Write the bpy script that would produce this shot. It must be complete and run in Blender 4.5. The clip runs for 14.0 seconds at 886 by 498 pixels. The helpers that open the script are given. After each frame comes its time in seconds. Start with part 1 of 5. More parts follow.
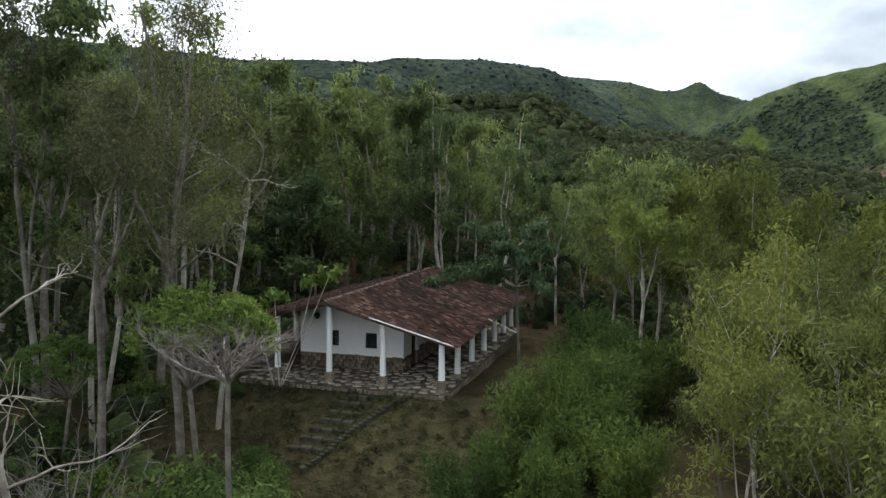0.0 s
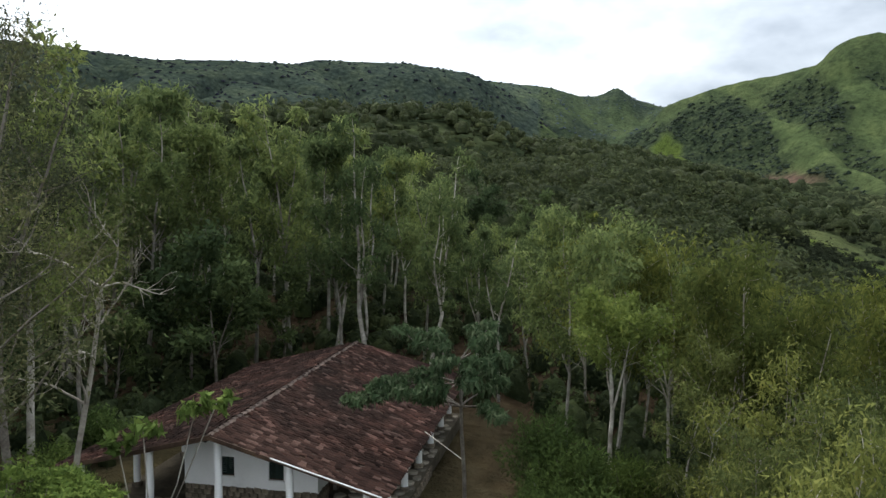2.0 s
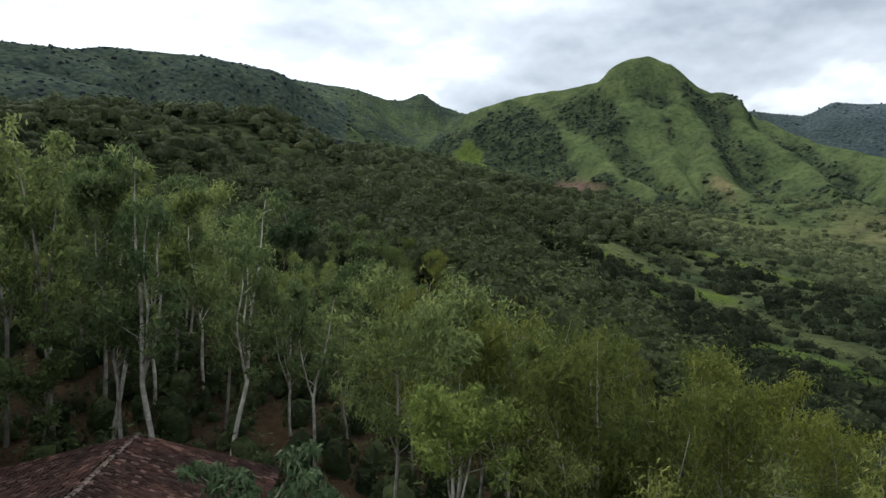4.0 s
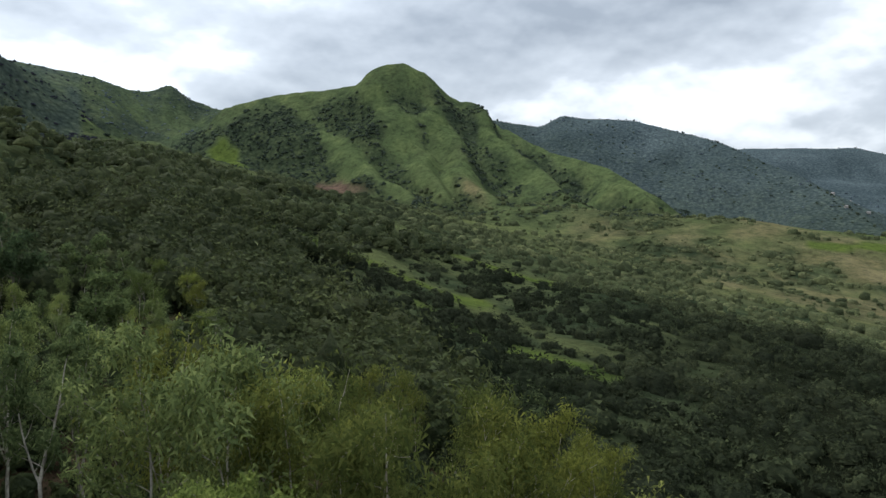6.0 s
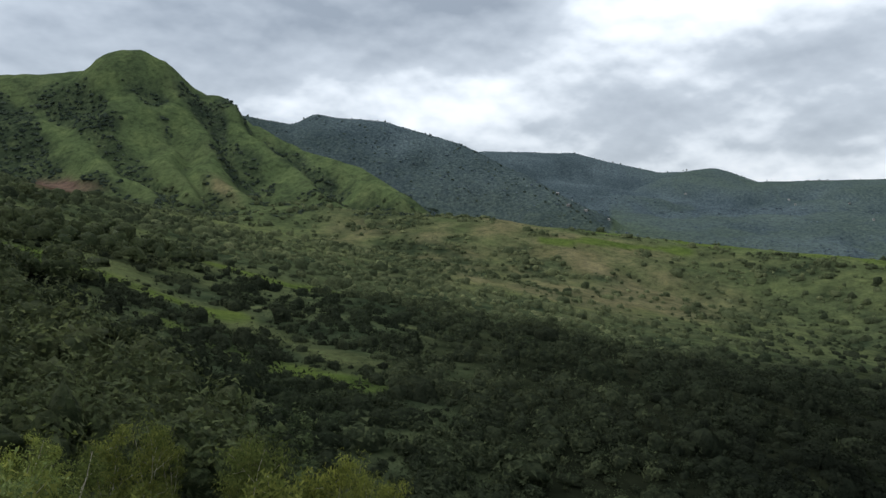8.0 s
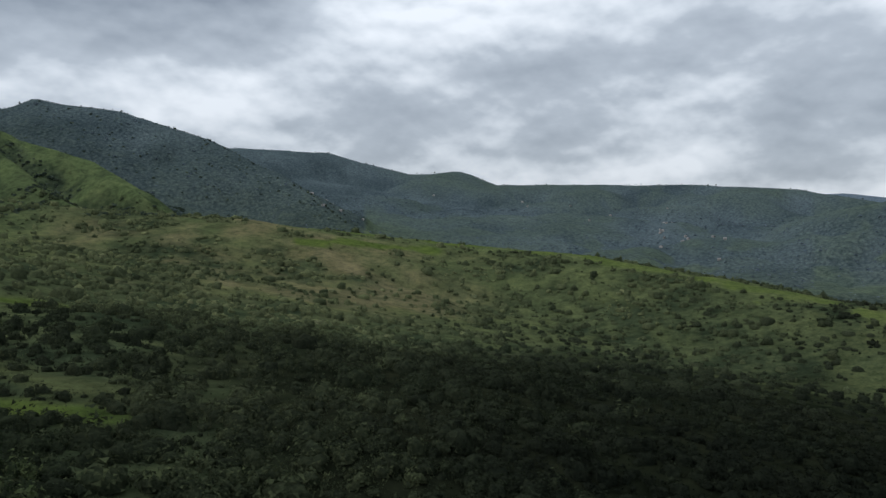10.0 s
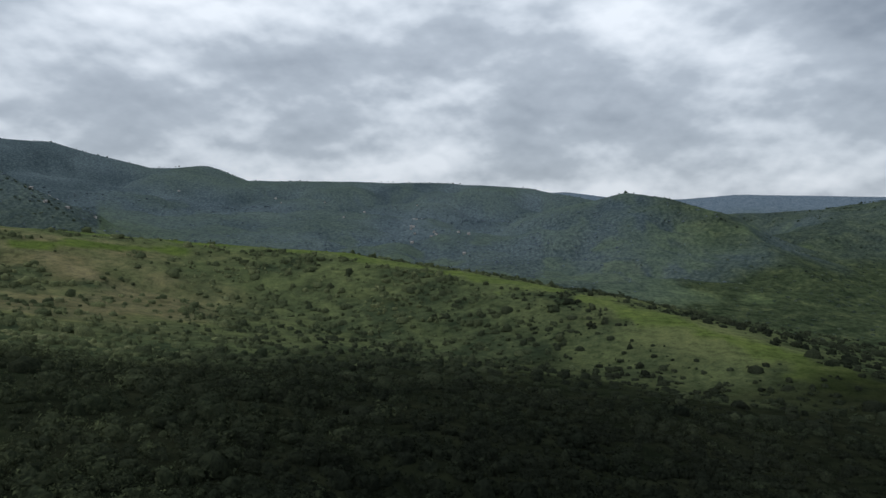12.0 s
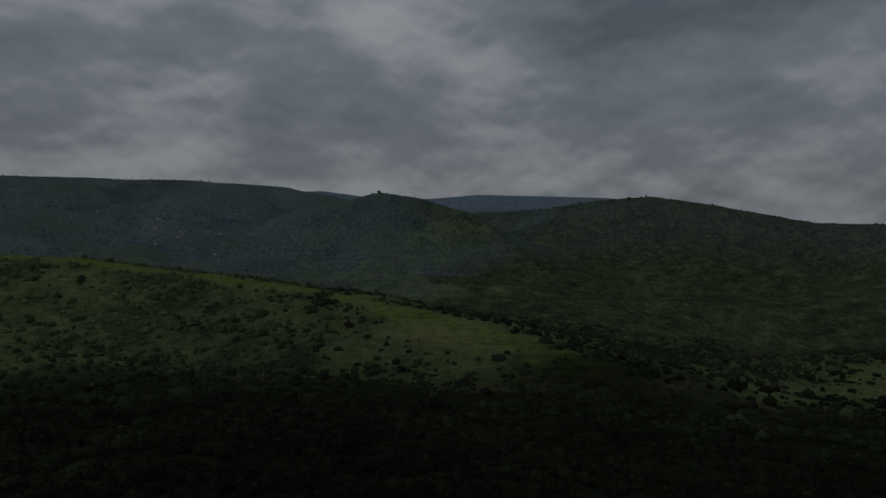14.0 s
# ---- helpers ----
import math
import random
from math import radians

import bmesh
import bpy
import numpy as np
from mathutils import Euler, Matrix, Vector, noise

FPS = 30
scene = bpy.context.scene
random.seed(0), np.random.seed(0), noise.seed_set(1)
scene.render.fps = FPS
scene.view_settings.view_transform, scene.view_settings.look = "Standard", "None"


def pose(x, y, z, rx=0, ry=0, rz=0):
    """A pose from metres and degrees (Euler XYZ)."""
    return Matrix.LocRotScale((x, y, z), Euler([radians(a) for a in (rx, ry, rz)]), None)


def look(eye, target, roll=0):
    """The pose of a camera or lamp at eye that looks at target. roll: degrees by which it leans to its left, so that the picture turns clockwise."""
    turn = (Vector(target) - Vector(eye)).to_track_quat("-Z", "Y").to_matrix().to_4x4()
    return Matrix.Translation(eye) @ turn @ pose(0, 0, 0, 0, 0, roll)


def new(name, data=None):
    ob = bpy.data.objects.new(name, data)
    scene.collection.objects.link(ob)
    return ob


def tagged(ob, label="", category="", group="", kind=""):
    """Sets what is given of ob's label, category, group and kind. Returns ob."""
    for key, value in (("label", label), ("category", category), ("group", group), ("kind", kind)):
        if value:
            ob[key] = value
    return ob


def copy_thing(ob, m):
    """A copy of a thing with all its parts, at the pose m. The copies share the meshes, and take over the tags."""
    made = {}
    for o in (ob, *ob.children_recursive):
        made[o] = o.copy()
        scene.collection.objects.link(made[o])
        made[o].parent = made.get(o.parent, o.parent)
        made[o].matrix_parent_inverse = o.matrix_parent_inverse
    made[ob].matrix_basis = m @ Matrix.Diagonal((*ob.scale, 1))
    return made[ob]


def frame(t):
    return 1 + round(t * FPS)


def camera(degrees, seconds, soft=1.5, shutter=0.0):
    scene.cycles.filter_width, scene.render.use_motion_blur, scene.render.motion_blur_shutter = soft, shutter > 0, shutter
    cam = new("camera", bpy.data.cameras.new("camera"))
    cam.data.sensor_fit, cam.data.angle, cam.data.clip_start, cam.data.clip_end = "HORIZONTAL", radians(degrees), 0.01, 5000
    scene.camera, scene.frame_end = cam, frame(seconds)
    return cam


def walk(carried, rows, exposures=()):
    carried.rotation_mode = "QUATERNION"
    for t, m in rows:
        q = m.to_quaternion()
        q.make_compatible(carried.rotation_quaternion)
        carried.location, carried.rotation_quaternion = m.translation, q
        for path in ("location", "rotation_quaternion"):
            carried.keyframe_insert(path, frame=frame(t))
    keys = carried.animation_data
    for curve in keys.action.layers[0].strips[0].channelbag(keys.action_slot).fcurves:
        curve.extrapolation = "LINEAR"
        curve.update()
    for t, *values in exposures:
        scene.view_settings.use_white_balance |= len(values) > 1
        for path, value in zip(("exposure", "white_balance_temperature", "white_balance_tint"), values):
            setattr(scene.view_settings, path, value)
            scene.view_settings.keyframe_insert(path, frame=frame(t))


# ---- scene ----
cam = camera(64.3, 14.0, soft=1.5)
PATH = [
    (0.0, look((10.73, -33.06, 8.55), (-4.64, 14.45, 6.09), 0.39)),
    (0.5, look((10.13, -31.13, 9.56), (-4.92, 16.49, 7.12), 0.30)),
    (1.0, look((9.52, -29.15, 10.56), (-4.44, 18.80, 8.18), 0.25)),
    (1.5, look((8.90, -27.19, 11.56), (-3.63, 21.15, 9.23), 0.16)),
    (2.0, look((8.29, -25.27, 12.58), (-1.99, 23.61, 10.30), 0.03)),
    (2.5, look((7.75, -23.45, 13.58), (0.21, 25.93, 11.34), -0.02)),
    (2.7, look((7.59, -22.76, 13.98), (1.27, 26.79, 11.77), -0.01)),
    (4.8, look((7.02, -18.09, 16.65), (16.74, 30.91, 14.51), 0.46)),
    (5.0, look((7.02, -17.77, 16.88), (18.38, 30.88, 14.75), 0.48)),
    (5.5, look((6.98, -17.05, 17.46), (22.48, 30.44, 15.34), 0.38)),
    (6.0, look((6.95, -16.46, 18.05), (26.43, 29.54, 15.94), 0.23)),
    (6.5, look((6.99, -15.71, 18.66), (30.36, 28.44, 16.54), 0.14)),
    (7.0, look((7.13, -14.89, 19.24), (34.21, 27.09, 17.08), 0.04)),
    (7.5, look((7.25, -14.28, 19.85), (37.84, 25.21, 17.66), -0.04)),
    (8.0, look((7.35, -13.96, 20.48), (41.19, 22.78, 18.22), -0.17)),
    (8.2, look((7.36, -13.84, 20.70), (42.44, 21.71, 18.41), -0.23)),
    (10.3, look((8.58, -12.08, 22.60), (53.97, 8.76, 20.23), 0.05)),
    (10.5, look((8.74, -11.94, 22.77), (54.82, 7.32, 20.36), 0.01)),
    (11.0, look((9.19, -11.63, 23.20), (56.75, 3.59, 20.77), -0.03)),
    (11.5, look((9.58, -11.42, 23.68), (58.28, -0.35, 21.17), -0.05)),
    (12.0, look((9.94, -11.27, 24.15), (59.40, -4.42, 21.56), -0.03)),
    (12.5, look((10.28, -11.14, 24.58), (60.14, -8.57, 21.94), -0.14)),
    (13.0, look((10.65, -11.04, 24.96), (60.54, -12.77, 22.29), -0.20)),
    (13.5, look((11.04, -10.95, 25.33), (60.61, -16.95, 22.65), -0.19)),
    (14.0, look((11.45, -10.81, 25.70), (60.33, -21.01, 23.00), -0.07)),
]
EXPOSURES = [(0.0, 0.38, 6500, 10), (2.7, 0.3, 6500, 10), (5.0, 0.09, 6420, 10), (6.5, 0.03, 6380, 10), (8.0, -0.2, 6330, 10), (10.5, -0.55, 6220, 10), (13.5, -0.55, 6200, 10), (13.7, -1.07, 6200, 10), (14.0, -2.38, 6350, 10)]
walk(cam, PATH, EXPOSURES)


# ---- light and sky ----
def sky_world():
    w = bpy.data.worlds.new("overcast_sky")
    scene.world = w
    w.use_nodes = True
    nt = w.node_tree
    nt.nodes.clear()
    N = lambda k: nt.nodes.new(k)
    L = nt.links.new
    out, bg = N("ShaderNodeOutputWorld"), N("ShaderNodeBackground")
    L(bg.outputs[0], out.inputs[0])
    sky = N("ShaderNodeTexSky")
    sky.sky_type, sky.sun_disc = "NISHITA", False
    sky.sun_elevation, sky.sun_rotation = radians(SUN_EL), radians(SUN_AZ)
    tc, sep = N("ShaderNodeTexCoord"), N("ShaderNodeSeparateXYZ")
    L(tc.outputs["Generated"], sep.inputs[0])

    def mth(op, a, b=None, clamp=False):
        n = N("ShaderNodeMath")
        n.operation, n.use_clamp = op, clamp
        for i, v in enumerate((a, b)):
            if v is None:
                continue
            if isinstance(v, (int, float)):
                n.inputs[i].default_value = v
            else:
                L(v, n.inputs[i])
        return n.outputs[0]

    # a cloud layer overhead: its patches flatten towards the horizon
    high = mth("ADD", mth("MAXIMUM", sep.outputs[2], 0.0), 0.8)
    comb = N("ShaderNodeCombineXYZ")
    L(mth("ADD", mth("DIVIDE", sep.outputs[0], high), CLOUD_SEED), comb.inputs[0])
    L(mth("DIVIDE", sep.outputs[1], high), comb.inputs[1])
    L(mth("MULTIPLY", sep.outputs[2], 1.5), comb.inputs[2])
    lifted = N("ShaderNodeVectorMath")
    lifted.operation = "MULTIPLY_ADD"
    lifted.inputs[1].default_value, lifted.inputs[2].default_value = (0.985, 0.985, 1.0), (0.015 * CLOUD_SEED, 0.0, 0.015)
    L(comb.outputs[0], lifted.inputs[0])

    def noise_at(scale, detail, rough, dist=0.0, where=comb):
        n = N("ShaderNodeTexNoise")
        n.inputs["Scale"].default_value, n.inputs["Detail"].default_value = scale, detail
        n.inputs["Roughness"].default_value, n.inputs["Distortion"].default_value = rough, dist
        L(where.outputs[0], n.inputs["Vector"])
        return n.outputs[0]

    big = noise_at(1.3, 3, 0.45, 0.0)
    small = noise_at(4.6, 5, 0.48)
    mixn = mth("ADD", mth("MULTIPLY", big, 0.53), mth("MULTIPLY", small, 0.47))
    # the heaps of cloud are lit from above and grey below
    above = mth("ADD", mth("MULTIPLY", noise_at(1.3, 3, 0.45, 0.0, lifted), 0.53), mth("MULTIPLY", noise_at(4.6, 5, 0.48, 0.0, lifted), 0.47))
    mixn = mth("ADD", mixn, mth("MULTIPLY", mth("SUBTRACT", above, mixn), 2.0))
    # thin bright cloud low over the horizon
    mixn = mth("ADD", mixn, mth("MULTIPLY", mth("SUBTRACT", 1.0, mth("DIVIDE", mth("MAXIMUM", sep.outputs[2], 0.0), 0.12), True), 0.09))

    def toward(az, el, sharp):
        d = N("ShaderNodeVectorMath")
        d.operation = "DOT_PRODUCT"
        L(tc.outputs["Generated"], d.inputs[0])
        d.inputs[1].default_value = (math.sin(radians(az)) * math.cos(radians(el)), math.cos(radians(az)) * math.cos(radians(el)), math.sin(radians(el)))
        return mth("POWER", mth("MAXIMUM", d.outputs["Value"], 0.0), sharp)

    # the heavy cloud bank that hangs on the peak, thinner cloud low beside it
    for az, el, sharp, much in ((20, 19, 22, -0.06), (42, 17, 110, -0.10), (38, 22, 60, -0.04), (24, 15, 60, -0.05), (31, 11, 160, -0.05), (62, 7.5, 260, -0.05), (78, 17, 25, 0.08), (90, 7.5, 150, -0.05), (122, 14, 14, -0.12), (-25, 16, 12, 0.12)):
        mixn = mth("ADD", mixn, mth("MULTIPLY", toward(az, el, sharp), much))
    ramp = N("ShaderNodeValToRGB")
    cr = ramp.color_ramp
    cr.elements[0].position, cr.elements[0].color = 0.27, (0.26, 0.30, 0.35, 1)
    cr.elements[1].position, cr.elements[1].color = 0.575, (0.90, 0.94, 0.98, 1)
    e = cr.elements.new(0.45)
    e.color = (0.50, 0.55, 0.605, 1)
    e = cr.elements.new(0.51)
    e.color = (0.70, 0.75, 0.80, 1)
    L(mixn, ramp.inputs[0])
    # thin bright cloud round the hidden sun, heavier cloud away from it
    sd = Vector((math.sin(radians(SUN_AZ)) * math.cos(radians(SUN_EL)), math.cos(radians(SUN_AZ)) * math.cos(radians(SUN_EL)), math.sin(radians(SUN_EL))))
    dot = N("ShaderNodeVectorMath")
    dot.operation = "DOT_PRODUCT"
    L(tc.outputs["Generated"], dot.inputs[0])
    dot.inputs[1].default_value = sd
    near = mth("POWER", mth("MAXIMUM", dot.outputs["Value"], 0.0), 3.0)
    gain = mth("ADD", mth("MULTIPLY", near, 0.42), 1.0)
    # an overcast sky is about three times as bright overhead as near the horizon
    gain = mth("MULTIPLY", gain, mth("MULTIPLY", mth("ADD", mth("MULTIPLY", mth("MAXIMUM", sep.outputs[2], 0.0), 1.15), 1.0), 1.0))
    sc = N("ShaderNodeVectorMath")
    sc.operation = "SCALE"
    L(ramp.outputs[0], sc.inputs[0])
    L(gain, sc.inputs["Scale"])
    mix = N("ShaderNodeMix")
    mix.data_type = "RGBA"
    mix.inputs["Factor"].default_value = 0.93
    skys = N("ShaderNodeVectorMath")
    skys.operation = "SCALE"
    skys.inputs["Scale"].default_value = 0.12
    L(sky.outputs[0], skys.inputs[0])
    L(skys.outputs[0], mix.inputs["A"])
    L(sc.outputs[0], mix.inputs["B"])
    L(mix.outputs["Result"], bg.inputs[0])
    bg.inputs[1].default_value = SKY_STRENGTH


SUN_AZ, SUN_EL, CLOUD_SEED, SKY_STRENGTH = -32.0, 52.0, 3.7, 1.15
sky_world()
sun = new("sun", bpy.data.lights.new("sun", "SUN"))
sun.data.energy, sun.data.angle, sun.data.color = 1.5, radians(25), (1.0, 0.96, 0.9)
sun.matrix_world = pose(0, 0, 60, 90 - SUN_EL, 0, 180 - SUN_AZ)


# ---- materials ----
def material(name, build, rough=0.85, spec=0.25):
    m = bpy.data.materials.new(name)
    m.use_nodes = True
    nt = m.node_tree
    b = nt.nodes["Principled BSDF"]
    b.inputs["Roughness"].default_value = rough
    b.inputs["Specular IOR Level"].default_value = spec
    build(nt, b)
    return m


def nd(nt, kind, **inputs):
    n = nt.nodes.new(kind)
    for k, v in inputs.items():
        n.inputs[k.replace("_", " ")].default_value = v
    return n


def noise_node(nt, scale, detail=4, rough=0.55, space="Object"):
    tc = nt.nodes.new("ShaderNodeTexCoord")
    n = nd(nt, "ShaderNodeTexNoise", Scale=scale, Detail=detail, Roughness=rough)
    nt.links.new(tc.outputs[space], n.inputs["Vector"])
    return n.outputs[0]


def ramp_node(nt, fac, stops):
    r = nt.nodes.new("ShaderNodeValToRGB")
    els = r.color_ramp.elements
    while len(els) < len(stops):
        els.new(0.5)
    for e, (p, c) in zip(els, stops):
        e.position, e.color = p, (*c, 1)
    nt.links.new(fac, r.inputs[0])
    return r.outputs[0]


def mix_node(nt, fac, a, b, blend="MIX"):
    m = nt.nodes.new("ShaderNodeMix")
    m.data_type, m.blend_type = "RGBA", blend
    for sock, v in (("Factor", fac), ("A", a), ("B", b)):
        if isinstance(v, (int, float)):
            m.inputs[sock].default_value = v
        elif isinstance(v, tuple):
            m.inputs[sock].default_value = (*v, 1)
        else:
            nt.links.new(v, m.inputs[sock])
    return m.outputs["Result"]


def bump_node(nt, b, height, strength=0.5, dist=0.02):
    n = nd(nt, "ShaderNodeBump", Strength=strength, Distance=dist)
    nt.links.new(height, n.inputs["Height"])
    nt.links.new(n.outputs[0], b.inputs["Normal"])


def two_scale(name, dark, mid, light, big, fine, rough=0.85, bump=0.3, bdist=0.02, spec=0.25, island=0.0, obj=0.0):
    """Colour that varies at two scales, with fine relief."""
    def build(nt, b):
        f = noise_node(nt, fine, 6, 0.6)
        c = ramp_node(nt, noise_node(nt, big, 3), [(0.32, dark), (0.5, mid), (0.68, light)])
        c = mix_node(nt, 0.55, c, ramp_node(nt, f, [(0.3, (0.55, 0.55, 0.55)), (0.7, (1.35, 1.35, 1.35))]), "MULTIPLY")
        for amount, src in ((island, "g"), (obj, "o")):
            if amount:
                n = nt.nodes.new("ShaderNodeNewGeometry" if src == "g" else "ShaderNodeObjectInfo")
                o = n.outputs["Random Per Island"] if src == "g" else n.outputs["Random"]
                lo, hi = 1 - amount, 1 + amount
                c = mix_node(nt, 1.0, c, ramp_node(nt, o, [(0.0, (lo, lo, lo)), (1.0, (hi, hi, hi))]), "MULTIPLY")
        nt.links.new(c, b.inputs["Base Color"])
        bump_node(nt, b, f, bump, bdist)
    return material(name, build, rough, spec)


def leafy(name, dark, mid, light, trans=0.35, obj=True, scale=0.35, even=0.0, spec=0.05, tones=None):
    """Foliage: every leaf cluster its own tone, light passing through."""
    def build(nt, b):
        geo = nt.nodes.new("ShaderNodeNewGeometry")
        c = ramp_node(nt, geo.outputs["Random Per Island"], [(p, (r, g, bl) if tones else (r * 1.02, g, bl * 1.42)) for p, (r, g, bl) in ((0.0, dark), (0.55, mid), (1.0, light))])
        if not obj:
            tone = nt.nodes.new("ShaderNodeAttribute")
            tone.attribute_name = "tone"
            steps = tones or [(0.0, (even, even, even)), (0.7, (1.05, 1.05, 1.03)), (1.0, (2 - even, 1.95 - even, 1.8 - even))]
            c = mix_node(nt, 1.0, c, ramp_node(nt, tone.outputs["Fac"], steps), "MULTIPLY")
        c = mix_node(nt, 0.6, c, ramp_node(nt, noise_node(nt, scale, 3), [(0.3, (0.55, 0.6, 0.55)), (0.7, (1.45, 1.35, 1.2))]), "MULTIPLY")
        if not obj:
            # leaf masses: lit tufts and shaded gaps, put into the colour
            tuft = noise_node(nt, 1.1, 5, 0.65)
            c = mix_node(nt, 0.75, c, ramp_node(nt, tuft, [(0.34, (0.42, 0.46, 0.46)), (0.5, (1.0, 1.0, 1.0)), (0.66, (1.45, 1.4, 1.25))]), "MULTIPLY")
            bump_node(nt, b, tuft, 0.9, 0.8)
        if obj:
            oi = nt.nodes.new("ShaderNodeObjectInfo")
            c = mix_node(nt, 1.0, c, ramp_node(nt, oi.outputs["Random"], [(0.0, (0.52, 0.58, 0.64)), (0.5, (1.0, 1.0, 1.0)), (1.0, (1.36, 1.28, 1.08))]), "MULTIPLY")
        nt.links.new(c, b.inputs["Base Color"])
        tr = nt.nodes.new("ShaderNodeBsdfTranslucent")
        nt.links.new(c, tr.inputs[0])
        ms = nt.nodes.new("ShaderNodeMixShader")
        ms.inputs[0].default_value = trans
        nt.links.new(b.outputs[0], ms.inputs[1])
        nt.links.new(tr.outputs[0], ms.inputs[2])
        nt.links.new(ms.outputs[0], nt.nodes["Material Output"].inputs[0])
    return material(name, build, 0.8, spec)


LEAF_EUC = leafy("eucalyptus_leaves", (0.068, 0.099, 0.029), (0.121, 0.162, 0.044), (0.19, 0.235, 0.066), 0.5)
LEAF_YEL = leafy("yellow_green_leaves", (0.074, 0.102, 0.021), (0.130, 0.168, 0.033), (0.20, 0.24, 0.05), 0.58)
LEAF_LIME = leafy("lime_leaves", (0.080, 0.115, 0.023), (0.135, 0.18, 0.034), (0.20, 0.25, 0.05), 0.5)
LEAF_OLIVE = leafy("olive_leaves", (0.064, 0.083, 0.020), (0.110, 0.134, 0.031), (0.168, 0.19, 0.047), 0.42)
LEAF_DARK = leafy("dark_green_leaves", (0.038, 0.060, 0.020), (0.064, 0.096, 0.030), (0.10, 0.14, 0.042), 0.42)
LEAF_BRIGHT = leafy("bright_green_leaves", (0.052, 0.088, 0.018), (0.095, 0.15, 0.03), (0.15, 0.215, 0.045))
LEAF_HEDGE = leafy("hedge_leaves", (0.036, 0.062, 0.013), (0.066, 0.106, 0.022), (0.108, 0.155, 0.034))
LEAF_FERN = leafy("fern_green_leaves", (0.040, 0.064, 0.014), (0.066, 0.102, 0.021), (0.102, 0.146, 0.031), 0.4)
LEAF_UMB = leafy("dark_pinnate_leaves", (0.028, 0.05, 0.018), (0.05, 0.082, 0.028), (0.10, 0.13, 0.055))
# copy of the yellow-green leaves, darkened for the shade on the eastern trees
LEAF_YEL_SHADE = leafy("shaded_yellow_green_leaves", (0.050, 0.068, 0.014), (0.090, 0.112, 0.021), (0.142, 0.16, 0.032), 0.6)
LEAF_OLD = leafy("brown_green_leaves", (0.042, 0.05, 0.02), (0.073, 0.084, 0.032), (0.115, 0.126, 0.048), 0.4)
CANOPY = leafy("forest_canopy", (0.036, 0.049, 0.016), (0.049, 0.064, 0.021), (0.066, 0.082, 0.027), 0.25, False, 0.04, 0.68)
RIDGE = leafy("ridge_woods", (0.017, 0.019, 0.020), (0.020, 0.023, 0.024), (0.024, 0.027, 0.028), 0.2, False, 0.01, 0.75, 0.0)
# the darkest tones paint in the shade over the near gully
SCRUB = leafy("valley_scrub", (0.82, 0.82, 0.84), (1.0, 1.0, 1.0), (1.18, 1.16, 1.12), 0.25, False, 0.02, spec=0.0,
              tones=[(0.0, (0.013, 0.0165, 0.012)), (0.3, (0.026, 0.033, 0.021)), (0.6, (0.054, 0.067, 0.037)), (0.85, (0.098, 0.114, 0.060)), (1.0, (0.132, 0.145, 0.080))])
# distance haze put into the leaf colour as blue-green
HAZE_WOODS = leafy("mountain_woods", (0.055, 0.075, 0.071), (0.064, 0.086, 0.081), (0.074, 0.097, 0.089), 0.3, False, 0.01, 0.8)
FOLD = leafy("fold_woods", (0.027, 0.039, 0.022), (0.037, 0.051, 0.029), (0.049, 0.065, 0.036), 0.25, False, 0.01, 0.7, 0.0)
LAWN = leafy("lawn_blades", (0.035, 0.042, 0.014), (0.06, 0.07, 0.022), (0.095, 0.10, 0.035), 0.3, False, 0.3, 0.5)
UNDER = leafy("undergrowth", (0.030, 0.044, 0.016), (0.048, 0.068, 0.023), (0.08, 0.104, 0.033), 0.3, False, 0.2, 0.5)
BARK_PALE = two_scale("pale_bark", (0.14, 0.122, 0.10), (0.26, 0.24, 0.205), (0.42, 0.395, 0.345), 1.2, 9, 0.9, 0.5, obj=0.45)
BARK_GREY = two_scale("grey_bark", (0.075, 0.062, 0.05), (0.13, 0.114, 0.094), (0.21, 0.19, 0.16), 1.5, 12, 0.9, 0.6)
BARK_MID = two_scale("mid_bark", (0.15, 0.13, 0.105), (0.26, 0.235, 0.195), (0.38, 0.35, 0.30), 1.2, 10, 0.9, 0.5)
TWIG = two_scale("bare_twigs", (0.085, 0.074, 0.063), (0.135, 0.12, 0.104), (0.195, 0.177, 0.156), 2, 14, 0.9, 0.4)
def white_material():
    def build(nt, b):
        stain = noise_node(nt, 0.7, 5, 0.6)
        fine = noise_node(nt, 9, 5, 0.6)
        c = ramp_node(nt, stain, [(0.28, (0.70, 0.70, 0.68)), (0.42, (0.80, 0.80, 0.79)), (0.7, (0.84, 0.84, 0.83))])
        c = mix_node(nt, 0.12, c, ramp_node(nt, fine, [(0.3, (0.7, 0.68, 0.64)), (0.7, (1.0, 1.0, 1.0))]), "MULTIPLY")
        nt.links.new(c, b.inputs["Base Color"])
        bump_node(nt, b, fine, 0.12, 0.006)
    return material("white_limewash", build, 0.9, 0.15)


